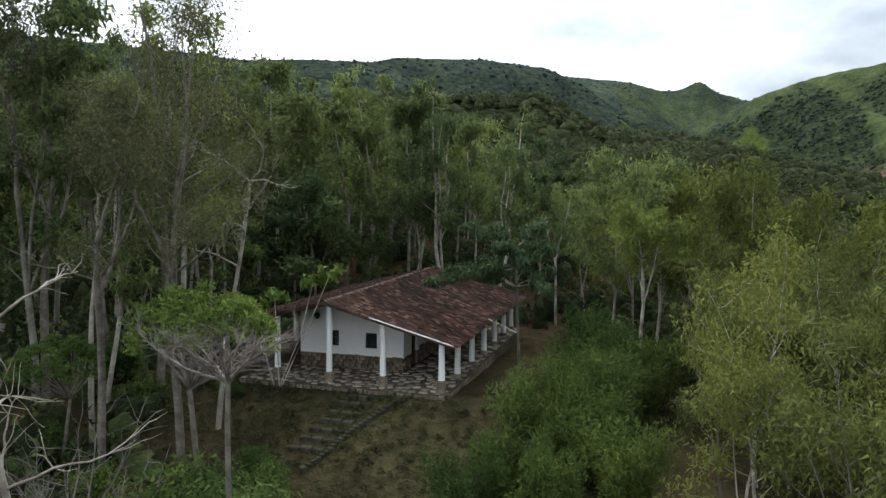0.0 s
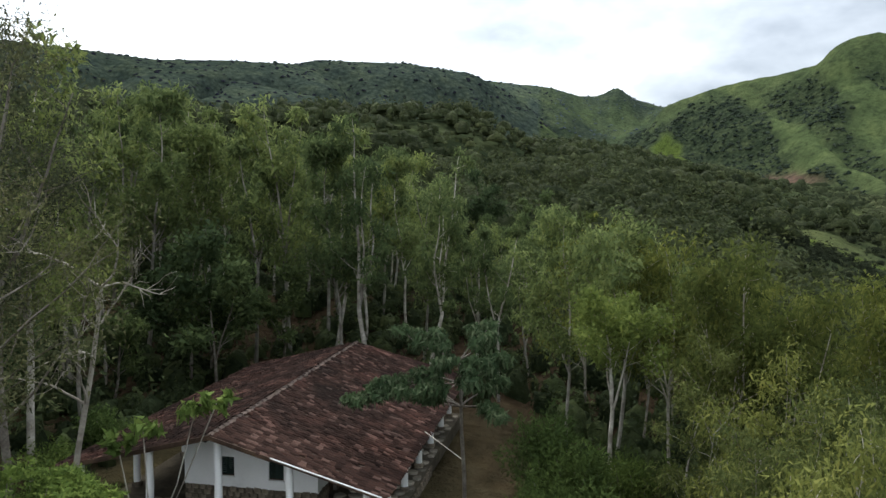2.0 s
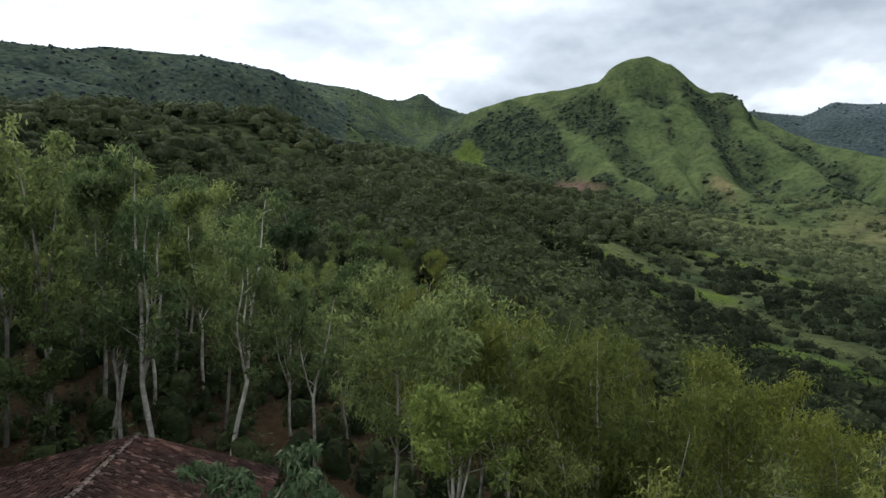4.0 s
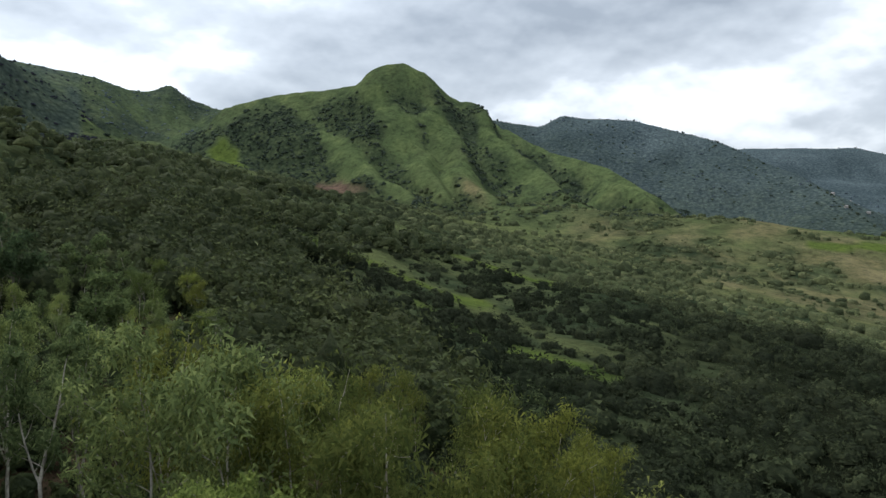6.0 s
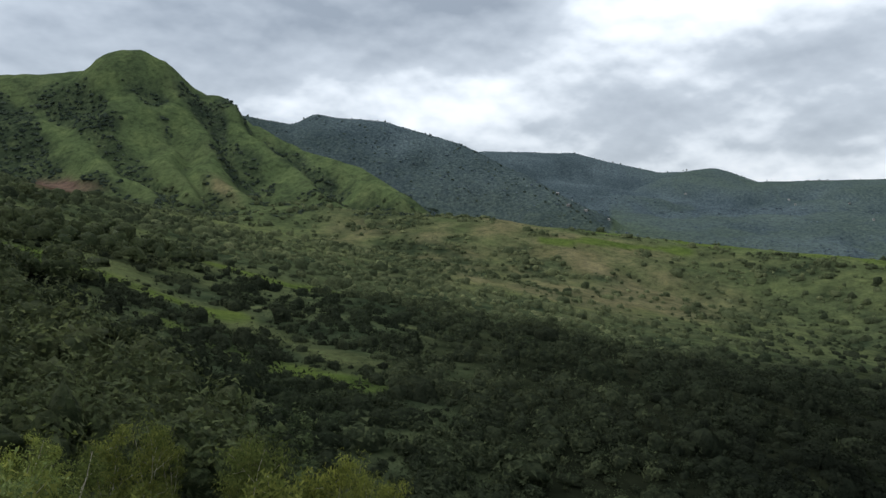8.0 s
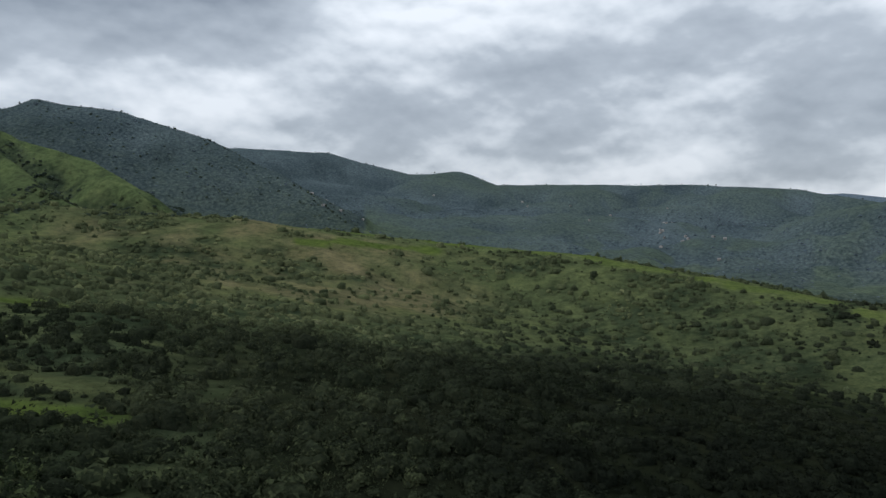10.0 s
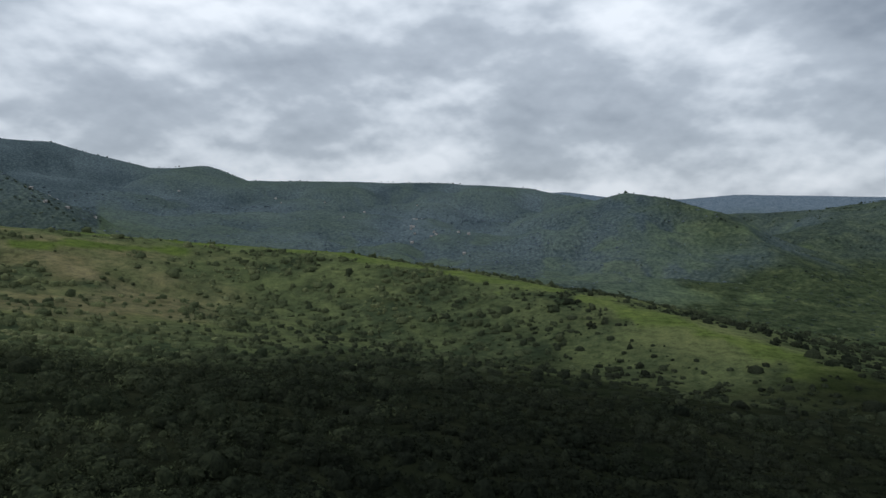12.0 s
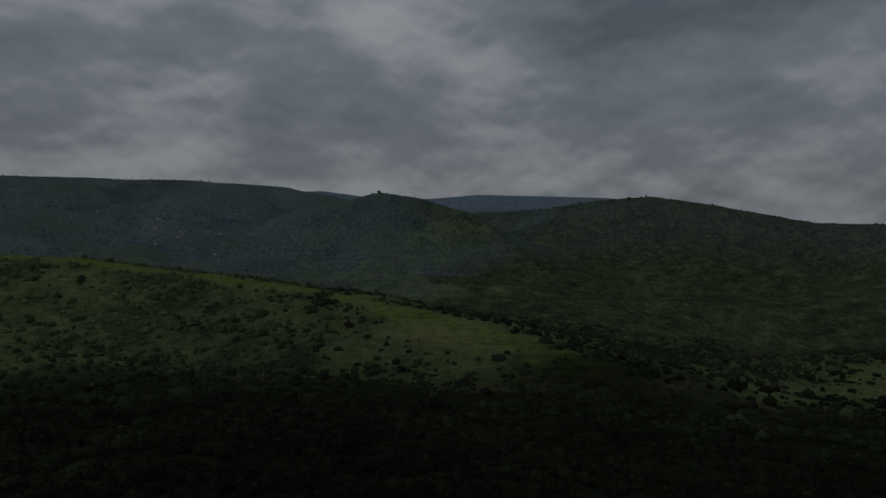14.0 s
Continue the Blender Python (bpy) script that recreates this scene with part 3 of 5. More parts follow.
def land_material():
    def build(nt, b):
        at = lambda k: nt.nodes.new("ShaderNodeAttribute")
        def attr(k):
            a = at(k)
            a.attribute_name = k
            return a.outputs["Fac"]
        big, mid, fine = noise_node(nt, 0.004, 5), noise_node(nt, 0.03, 5), noise_node(nt, 0.5, 6, 0.65)
        grass = ramp_node(nt, big, [(0.3, (0.050, 0.062, 0.028)), (0.5, (0.075, 0.089, 0.037)), (0.7, (0.108, 0.12, 0.047))])
        wood = ramp_node(nt, mid, [(0.3, (0.016, 0.023, 0.013)), (0.5, (0.030, 0.040, 0.021)), (0.72, (0.054, 0.066, 0.031))])
        straw = ramp_node(nt, mid, [(0.3, (0.085, 0.081, 0.039)), (0.7, (0.142, 0.125, 0.069))])
        soil = ramp_node(nt, fine, [(0.3, (0.030, 0.021, 0.014)), (0.5, (0.045, 0.032, 0.020)), (0.72, (0.058, 0.044, 0.027))])
        upland = ramp_node(nt, mid, [(0.3, (0.046, 0.063, 0.030)), (0.5, (0.063, 0.086, 0.037)), (0.72, (0.087, 0.112, 0.045))])
        grass = mix_node(nt, attr("upland"), grass, upland)
        c = mix_node(nt, attr("dry"), grass, straw)
        # distance haze put into the colour of the far woods and open slopes
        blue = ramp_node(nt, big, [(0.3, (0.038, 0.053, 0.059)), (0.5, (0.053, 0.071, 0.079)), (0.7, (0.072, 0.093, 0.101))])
        wood = mix_node(nt, attr("haze_blue"), wood, blue)
        c = mix_node(nt, attr("slope_haze"), c, ramp_node(nt, mid, [(0.3, (0.043, 0.060, 0.050)), (0.7, (0.063, 0.083, 0.064))]))
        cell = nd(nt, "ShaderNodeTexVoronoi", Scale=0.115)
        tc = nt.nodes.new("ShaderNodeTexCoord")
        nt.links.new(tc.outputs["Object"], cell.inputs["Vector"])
        # crown centres lightened and the gaps between them shaded, in the colour
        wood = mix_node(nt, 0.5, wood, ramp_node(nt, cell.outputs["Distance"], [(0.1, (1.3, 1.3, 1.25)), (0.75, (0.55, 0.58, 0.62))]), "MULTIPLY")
        c = mix_node(nt, attr("lush"), c, ramp_node(nt, mid, [(0.3, (0.05, 0.074, 0.019)), (0.7, (0.078, 0.103, 0.026))]))
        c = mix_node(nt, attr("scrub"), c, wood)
        # shade over the near gully, put into the ground colour
        c = mix_node(nt, attr("gully_shade"), c, ramp_node(nt, mid, [(0.3, (0.005, 0.007, 0.004)), (0.7, (0.012, 0.014, 0.008))]))
        # the farthest ridge takes its haze as a blue-grey base colour
        c = mix_node(nt, attr("horizon_haze"), c, ramp_node(nt, mid, [(0.3, (0.07, 0.095, 0.12)), (0.7, (0.095, 0.12, 0.145))]))
        soil = mix_node(nt, attr("upland"), soil, ramp_node(nt, mid, [(0.3, (0.062, 0.042, 0.032)), (0.7, (0.108, 0.074, 0.056))]))
        c = mix_node(nt, attr("earth"), c, soil)
        c = mix_node(nt, 0.5, c, ramp_node(nt, fine, [(0.3, (0.6, 0.6, 0.6)), (0.7, (1.35, 1.35, 1.35))]), "MULTIPLY")
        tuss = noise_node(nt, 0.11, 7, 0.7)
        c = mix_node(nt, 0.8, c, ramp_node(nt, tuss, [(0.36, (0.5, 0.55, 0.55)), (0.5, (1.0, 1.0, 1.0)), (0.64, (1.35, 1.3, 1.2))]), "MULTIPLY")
        nt.links.new(c, b.inputs["Base Color"])
        # rounded crowns where the land is wooded, tussocks elsewhere
        crowns = mix_node(nt, attr("scrub"), fine, ramp_node(nt, cell.outputs["Distance"], [(0.0, (1, 1, 1)), (0.8, (0, 0, 0))]))
        far = nd(nt, "ShaderNodeBump", Strength=0.8, Distance=3.0)
        nt.links.new(crowns, far.inputs["Height"])
        nt.links.new(far.outputs[0], b.inputs["Normal"])
    return material("land", build, 1.0, 0.0)


LAND = land_material()


def mesh_from(name, verts, faces, mats, smooth=False):
    """faces: an array, all of one corner count."""
    me = bpy.data.meshes.new(name)
    verts, faces = np.asarray(verts, np.float32), np.asarray(faces, np.int32)
    me.vertices.add(len(verts))
    me.vertices.foreach_set("co", verts.ravel())
    k = faces.shape[1]
    me.loops.add(faces.size)
    me.loops.foreach_set("vertex_index", faces.ravel())
    me.polygons.add(len(faces))
    me.polygons.foreach_set("loop_start", np.arange(0, faces.size, k, dtype=np.int32))
    me.polygons.foreach_set("use_smooth", np.full(len(faces), smooth))
    me.update(calc_edges=True)
    for m in mats if isinstance(mats, (list, tuple)) else [mats]:
        me.materials.append(m)
    return me


def build_ground():
    fineaz = np.arange(-72, 136, 0.42)
    az = np.radians(np.concatenate([fineaz, np.arange(136, 288, 2.4)]))
    rad = np.concatenate([[0.01], np.geomspace(2.5, 100, 52), np.geomspace(103, 700, 62), np.geomspace(710, 2300, 112), np.geomspace(2350, 4950, 30)])
    A, R = np.meshgrid(az, rad)
    x, y = HUB[0] + R * np.sin(A), HUB[1] + R * np.cos(A)
    z = ground(x, y)
    n, m = A.shape
    idx = np.arange(n * m).reshape(n, m)
    nxt = np.roll(idx, -1, axis=1)
    faces = np.stack([idx[:-1], idx[1:], nxt[1:], nxt[:-1]], -1).reshape(-1, 4)
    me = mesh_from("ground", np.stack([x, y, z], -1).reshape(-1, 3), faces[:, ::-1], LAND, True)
    for k, v in (("scrub", cover(x, y)), ("dry", bare(x, y)), ("earth", earth(x, y)), ("haze_blue", haze_blue(x, y)), ("horizon_haze", sstep(3900, 4400, R)), ("upland", sstep(650, 1300, R)), ("lush", lush(x, y)), ("gully_shade", sstep(0.66, 0.96, A + 0.12 * fbm(x / 50, y / 50, 3)) * sstep(26, 60, R) * sstep(1.3, 0.7, R / (190 + 310 * sstep(0.85, 1.3, A) + 90 * fbm(x / 110, y / 110, 3))) * (A < 2.4)), ("slope_haze", np.clip(sstep(1500, 2700, R) * sstep(0.6, 0.9, A) + 0.75 * sstep(1000, 1200, R) * sstep(0.95, 1.1, A), 0, 1) * (1 - 0.9 * sstep(1.66, 1.95, A + 0.1 * fbm(x / 200, y / 200, 2))))):
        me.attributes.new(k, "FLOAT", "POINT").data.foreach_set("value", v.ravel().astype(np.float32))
    ob = new("ground", me)
    tagged(ob, "green hillside land with scrub, pasture and mountains", "ground", kind="structure")
    return ob


build_ground()


# ---- helpers for things ----
def part(name, me, parent, label=""):
    ob = new(name, me)
    ob.parent = parent
    if label:
        tagged(ob, label)
    return ob


def bm_mesh(name, bm, mats):
    me = bpy.data.meshes.new(name)
    bmesh.ops.recalc_face_normals(bm, faces=bm.faces)
    bm.to_mesh(me)
    bm.free()
    for m in mats if isinstance(mats, (list, tuple)) else [mats]:
        me.materials.append(m)
    return me


def add_hex(bm, corners):
    """A six-sided block: four bottom corners, then the four above them."""
    v = [bm.verts.new(c) for c in corners]
    for f in ((3, 2, 1, 0), (4, 5, 6, 7), (0, 1, 5, 4), (1, 2, 6, 5), (2, 3, 7, 6), (3, 0, 4, 7)):
        bm.faces.new([v[i] for i in f])


def add_box(bm, x0, x1, y0, y1, z0, z1):
    add_hex(bm, [(x0, y0, z0), (x1, y0, z0), (x1, y1, z0), (x0, y1, z0), (x0, y0, z1), (x1, y0, z1), (x1, y1, z1), (x0, y1, z1)])


def block(name, dims, mat, bevel=0.01):
    x0, x1, y0, y1, z0, z1 = dims
    bm = bmesh.new()
    add_box(bm, *dims)
    if bevel:
        bmesh.ops.bevel(bm, geom=bm.edges[:], offset=bevel, segments=1, affect="EDGES")
    return bm_mesh(name, bm, mat)


def rod(name, a, b, r0, r1, mat, sides=10):
    v, f = tube([a, b], [r0, r1], sides)
    return mesh_from(name, v, f, mat, True)


def tube(path, radii, sides=6):
    path = np.array(path, float)
    tang = np.gradient(path, axis=0)
    tang /= np.linalg.norm(tang, axis=1)[:, None] + 1e-9
    ref = np.where(np.abs(tang[:, 2:3]) > 0.9, [[1.0, 0, 0]], [[0, 0, 1.0]])
    u = np.cross(tang, ref)
    u /= np.linalg.norm(u, axis=1)[:, None] + 1e-9
    w = np.cross(tang, u)
    a = np.arange(sides) * 2 * np.pi / sides
    ring = u[:, None] * np.cos(a)[None, :, None] + w[:, None] * np.sin(a)[None, :, None]
    v = (path[:, None] + ring * np.array(radii)[:, None, None]).reshape(-1, 3)
    i = np.arange(len(path) * sides).reshape(len(path), sides)
    n = np.roll(i, -1, axis=1)
    f = np.stack([i[:-1], n[:-1], n[1:], i[1:]], -1).reshape(-1, 4)
    return v, f


def join_tubes(tubes):
    vs, fs, o = [], [], 0
    for v, f in tubes:
        vs.append(v)
        fs.append(f + o)
        o += len(v)
    return np.concatenate(vs), np.concatenate(fs)


def stone_mesh(name, w, d, h, seed, mat, rough=0.12):
    """A rounded, uneven stone with its base at the origin's height."""
    rs = np.random.RandomState(seed)
    bm = bmesh.new()
    k = rs.uniform(0.78, 1.0, 8)
    cs = [(-1, -1, 0), (1, -1, 0), (1, 1, 0), (-1, 1, 0), (-1, -1, 1), (1, -1, 1), (1, 1, 1), (-1, 1, 1)]
    add_hex(bm, [(a * w / 2 * s, b * d / 2 * s, c * h * (1 - rough * rs.rand())) for (a, b, c), s in zip(cs, k)])
    bmesh.ops.bevel(bm, geom=[e for e in bm.edges], offset=min(w, d, h) * 0.16, segments=1, affect="EDGES")
    return bm_mesh(name, bm, mat)


# ---- house ----
FLOOR = -0.30
RIDGE_X, EAVE_R, EAVE_L, ROOF_Y0, ROOF_Y1 = -6.3, 0.74, -13.4, -0.5, 17.3
rise = lambda y: 0.034 * y


def roof_z(x, y):
    ridge = 4.02 + rise(y)
    if x > RIDGE_X:
        return ridge - (x - RIDGE_X) / (EAVE_R - RIDGE_X) * 1.86
    return ridge - (RIDGE_X - x) / (RIDGE_X - EAVE_L) * 1.75


def floor_z(y):
    return FLOOR + rise(max(y, 0.0))


def wall_panel(name, axis, c0, c1, thick, cuts, openings, top, base, mat):
    """A wall with openings through it. axis x: runs along x at y c0..c1; cuts: stations along it."""
    bm = bmesh.new()
    a0, a1 = cuts
    st = sorted({a0, a1, *[o[0] for o in openings], *[o[1] for o in openings], *([RIDGE_X] if axis == "x" and a0 < RIDGE_X < a1 else [])})
    for s, e in zip(st[:-1], st[1:]):
        zs = [(base, None)]
        hole = [o for o in openings if o[0] <= s + 1e-6 and o[1] >= e - 1e-6]
        spans = [(None, hole[0][2]), (hole[0][3], None)] if hole else [(None, None)]
        for lo, hi in spans:
            def P(u, c, z):
                return (u, c, z) if axis == "x" else (c, u, z)
            bot = [base(u) if lo is None else lo for u in (s, e)]
            topz = [[top(u, c) if hi is None else hi for c in (c0, c0 + thick)] for u in (s, e)]
            if min(topz[0][0] - bot[0], topz[1][0] - bot[1]) < 0.01:
                continue
            add_hex(bm, [P(s, c0, bot[0]), P(e, c0, bot[1]), P(e, c0 + thick, bot[1]), P(s, c0 + thick, bot[0]),
                         P(s, c0, topz[0][0]), P(e, c0, topz[1][0]), P(e, c0 + thick, topz[1][1]), P(s, c0 + thick, topz[0][1])])
    # one continuous wall: weld the cells and take away the faces between them
    bmesh.ops.remove_doubles(bm, verts=bm.verts, dist=0.0005)
    bm.verts.index_update()
    seen = {}
    for f in bm.faces:
        seen.setdefault(frozenset(v.index for v in f.verts), []).append(f)
    inner = [f for fs in seen.values() if len(fs) > 1 for f in fs]
    if inner:
        bmesh.ops.delete(bm, geom=inner, context="FACES")
    return bm_mesh(name, bm, mat)


def shuttered_window(house, x0, x1, z0, z1, y):
    win = part("window", block("window_frame_outer", (x0 + 0.002, x1 - 0.002, y + 0.05, y + 0.16, z0 + 0.002, z0 + 0.05), WOOD, 0.006), house)
    xm = (x0 + x1) / 2
    for a, b in ((x0 + 0.012, xm - 0.004), (xm + 0.004, x1 - 0.012)):
        bm = bmesh.new()
        add_box(bm, a, a + 0.05, y + 0.06, y + 0.10, z0 + 0.055, z1 - 0.01)
        add_box(bm, b - 0.05, b, y + 0.06, y + 0.10, z0 + 0.055, z1 - 0.01)
        add_box(bm, a + 0.05, b - 0.05, y + 0.063, y + 0.097, z1 - 0.06, z1 - 0.013)
        n = 9
        for i in range(n):
            z = z0 + 0.07 + (z1 - z0 - 0.16) * i / (n - 1)
            add_hex(bm, [(a + 0.05, y + 0.066, z), (b - 0.05, y + 0.066, z), (b - 0.05, y + 0.094, z + 0.02), (a + 0.05, y + 0.094, z + 0.02),
                         (a + 0.05, y + 0.066, z + 0.03), (b - 0.05, y + 0.066, z + 0.03), (b - 0.05, y + 0.094, z + 0.06), (a + 0.05, y + 0.094, z + 0.06)])
        part("shutter", bm_mesh("shutter", bm, SHUTTER), win, "dark green louvred shutter")
    part("sill", block("sill", (x0 - 0.05, x1 + 0.05, y - 0.05, y - 0.004, z0 - 0.06, z0), WHITE, 0.008), win)


def plinth_stones(parent, axis, a0, a1, c, z0f, z1, seed):
    rs = np.random.RandomState(seed)
    kinds = [stone_mesh("stone", rs.uniform(0.24, 0.4), 0.12, rs.uniform(0.18, 0.26), 50 + seed + i, STONE) for i in range(8)]
    for row in range(4):
        u = a0 + rs.uniform(0.0, 0.2)
        while u < a1 - 0.1:
            w = rs.uniform(0.26, 0.42)
            z = z0f(u) + (z1 - z0f(u)) * row / 4 + 0.02 + rs.uniform(-0.02, 0.02)
            ob = part("stone", kinds[rs.randint(8)], parent)
            m = pose(u + w / 2, c, z, 0, rs.uniform(-6, 6), 0) if axis == "x" else pose(c, u + w / 2, z, 0, 0, 90 + rs.uniform(-4, 4))
            ob.matrix_local = m
            u += w + 0.02


def build_house():
    house = tagged(new("house"), "white single-storey country house with brown clay tile roof and stone plinth", "house")
    wt = lambda u, c: roof_z(u, c) - 0.14
    part("wall", wall_panel("wall", "x", 3.05, 3.3, 0.25, (-9.6, -3.2), [(-5.50, -4.80, 1.0, 1.86), (-7.86, -7.16, 1.04, 1.9)], wt, lambda u: 0.55, WHITE), house, "white limewashed front wall")
    part("wall", wall_panel("wall", "y", -3.45, -3.2, 0.25, (3.302, 16.8), [(4.3, 5.3, floor_z(4.3) + 0.02, 2.0), (7.6, 8.5, 1.1, 1.95), (10.2, 11.2, floor_z(10.2) + 0.02, 2.2)],
                            lambda u, c: roof_z(c, u) - 0.14, lambda u: max(0.55, floor_z(u) + 0.75), WHITE), house, "white limewashed side wall")
    part("wall", wall_panel("wall", "y", -9.6, -9.35, 0.25, (3.302, 16.8), [], lambda u, c: roof_z(c, u) - 0.14, lambda u: floor_z(u) - 0.3, WHITE), house)
    part("wall", wall_panel("wall", "x", 16.802, 17.0, 0.2, (-9.6, -3.2), [], wt, lambda u: 0.0, WHITE), house)
    # plinth core and its stones
    pl = part("plinth", block("plinth", (-9.58, -3.22, 3.07, 3.28, FLOOR - 0.2, 0.549), JOINT, 0.0), house, "brown field-stone plinth")
    plinth_stones(pl, "x", -9.6, -3.15, 3.05, lambda u: FLOOR - 0.02, 0.55, 3)
    ps = part("plinth", wall_panel("plinth", "y", -3.43, -3.22, 0.21, (3.302, 16.8), [(4.3, 5.3, -9, 3), (10.2, 11.2, -9, 3)], lambda u, c: max(0.549, floor_z(u) + 0.749), lambda u: floor_z(u) - 0.2, MORTAR), house)
    plinth_stones(ps, "y", 5.4, 10.1, -3.2, lambda u: floor_z(u), 0.85, 4)
    plinth_stones(ps, "y", 3.1, 4.2, -3.2, lambda u: floor_z(u), 0.55, 5)
    shuttered_window(house, -5.50, -4.80, 1.0, 1.86, 3.05)
    shuttered_window(house, -7.86, -7.16, 1.04, 1.9, 3.05)
    for y0, y1, z1 in ((4.3, 5.3, 2.0), (10.2, 11.2, 2.2)):
        door = part("door", block("door", (-3.40, -3.34, y0 + 0.05, y1 - 0.05, floor_z(y0) + 0.06, z1 - 0.04), WOOD, 0.006), house, "dark timber door")
        for k in range(3):
            za = floor_z(y0) + 0.2 + k * 0.62
            part("panel", block("panel", (-3.339, -3.325, y0 + 0.17, y1 - 0.17, za, za + 0.48), WOOD, 0.005), door)
    part("shutter", block("shutter", (-3.38, -3.33, 7.602, 8.498, 1.102, 1.948), SHUTTER, 0.006), house, "dark green shutter")
    # small round iron lamp on the gable
    lamp = tagged(new("wall_lamp"), "small dark round lamp on the white gable wall", "lamp")
    v, f = tube([(-8.5, 2.98, 2.50), (-8.5, 2.98, 2.58), (-8.5, 2.98, 2.74), (-8.5, 2.98, 2.86), (-8.5, 2.98, 2.9)], [0.05, 0.13, 0.17, 0.12, 0.02], 10)
    part("shade", mesh_from("shade", v, f, SHUTTER, True), lamp)
    part("bracket", rod("bracket", (-8.5, 3.06, 2.76), (-8.5, 2.98, 2.8), 0.02, 0.02, SHUTTER, 6), lamp)
    # roof deck, rafters, tiles
    for side, (xa, xb) in (("r", (RIDGE_X, EAVE_R)), ("l", (EAVE_L, RIDGE_X))):
        bm = bmesh.new()
        c = [(xa, ROOF_Y0), (xb, ROOF_Y0), (xb, ROOF_Y1), (xa, ROOF_Y1)]
        add_hex(bm, [(x, y, roof_z(x + (1e-6 if side == "r" else -1e-6), y) - 0.13) for x, y in c] + [(x, y, roof_z(x + (1e-6 if side == "r" else -1e-6), y) - 0.06) for x, y in c])
        deck = part("roof", bm_mesh("roof", bm, WOOD), house, "weathered brown clay tile roof slope")
        for i in range(7):
            y = ROOF_Y0 + 0.3 + i * 2.85
            bm = bmesh.new()
            lo, hi = (xa + 0.05, xb - 0.05)
            add_hex(bm, [(x, yy, roof_z(x, yy) - 0.26) for x, yy in ((lo, y), (hi, y), (hi, y + 0.1), (lo, y + 0.1))] + [(x, yy, roof_z(x, yy) - 0.135) for x, yy in ((lo, y), (hi, y), (hi, y + 0.1), (lo, y + 0.1))])
            part("rafter", bm_mesh("rafter", bm, WOOD), deck)
        roof_tiles(deck, side, xa, xb)
    ridge_cap(house)
    # white verge board on the front of the lower slope, brown on the rest
    for xa, xb, mt, lab in ((-3.7, EAVE_R + 0.02, WHITE, "white verge board"), (RIDGE_X, -3.705, WOOD, "dark verge board"), (EAVE_L, RIDGE_X - 0.005, WOOD, "dark verge board")):
        bm = bmesh.new()
        y0, y1 = ROOF_Y0 - 0.035, ROOF_Y0 - 0.003
        e = 1e-5 if xa >= RIDGE_X else -1e-5
        lo = 0.01 if mt is WHITE else 0.14
        add_hex(bm, [(x, y, roof_z(x + s, y) - lo - 0.02) for x, y, s in ((xa, y0, e), (xb, y0, -e if xb < EAVE_R else e), (xb, y1, -e if xb < EAVE_R else e), (xa, y1, e))]
                + [(x, y, roof_z(x + s, y) + 0.015) for x, y, s in ((xa, y0, e), (xb, y0, -e if xb < EAVE_R else e), (xb, y1, -e if xb < EAVE_R else e), (xa, y1, e))])
        part("verge_board", bm_mesh("verge_board", bm, mt), house, lab)
    # posts on stone pedestals
    spots = [(x, 0.0) for x in (0.0, -3.15, -6.19, -9.27, -12.5)] + [(-0.012 * y, y) for y in (2.9, 5.85, 8.75, 11.6, 14.4, 16.9)] + [(-12.7, y) for y in (4.0, 8.0, 12.0, 16.0)]
    for i, (x, y) in enumerate(spots):
        zt = roof_z(x, y) - 0.15
        zp = 0.28 if y == 0 else floor_z(y) + 0.2
        post = part("post", post_mesh(x, y, zp, zt), house, "white round plastered post")
        part("pedestal", stone_mesh("pedestal", 0.46, 0.46, zp - floor_z(y) + 0.15, 80 + i, STONE, 0.02), post).matrix_local = pose(x, y, floor_z(y) - 0.15)
    for x, y0, y1 in ((0.0, -0.1, 17.1), (-12.6, -0.1, 17.1)):
        bm = bmesh.new()
        add_hex(bm, [(x + a, y, roof_z(x, y) - 0.29) for a, y in ((-0.07, y0), (0.07, y0), (0.07, y1), (-0.07, y1))] + [(x + a, y, roof_z(x, y) - 0.265) for a, y in ((-0.07, y0), (0.07, y0), (0.07, y1), (-0.07, y1))])
        part("beam", bm_mesh("beam", bm, WOOD), house)
    return house


def post_mesh(x, y, z0, z1):
    rs = np.random.RandomState(int(abs(x) * 17 + y * 31))
    zs = np.linspace(z0, z1, 5)
    path = [(x + rs.normal(0, 0.006), y + rs.normal(0, 0.006), z) for z in zs]
    v, f = tube(path, [0.165, 0.16, 0.155, 0.155, 0.15], 14)
    return mesh_from("post", v, f, WHITE, True)


def tile_shape(length=0.40, width=0.205, seg=4):
    """One barrel tile, lying along +x, crown up."""
    v, f = [], []
    for x, w, z in ((0, width * 0.5, 0.035), (length, width * 0.58, 0.0)):
        for i in range(seg + 1):
            a = math.pi * i / seg
            v.append((x, -w * math.cos(a), z + math.sin(a) * width * 0.34))
    n = seg + 1
    for i in range(seg):
        f.append((i, i + n, i + n + 1, i + 1))
    return np.array(v), np.array(f)


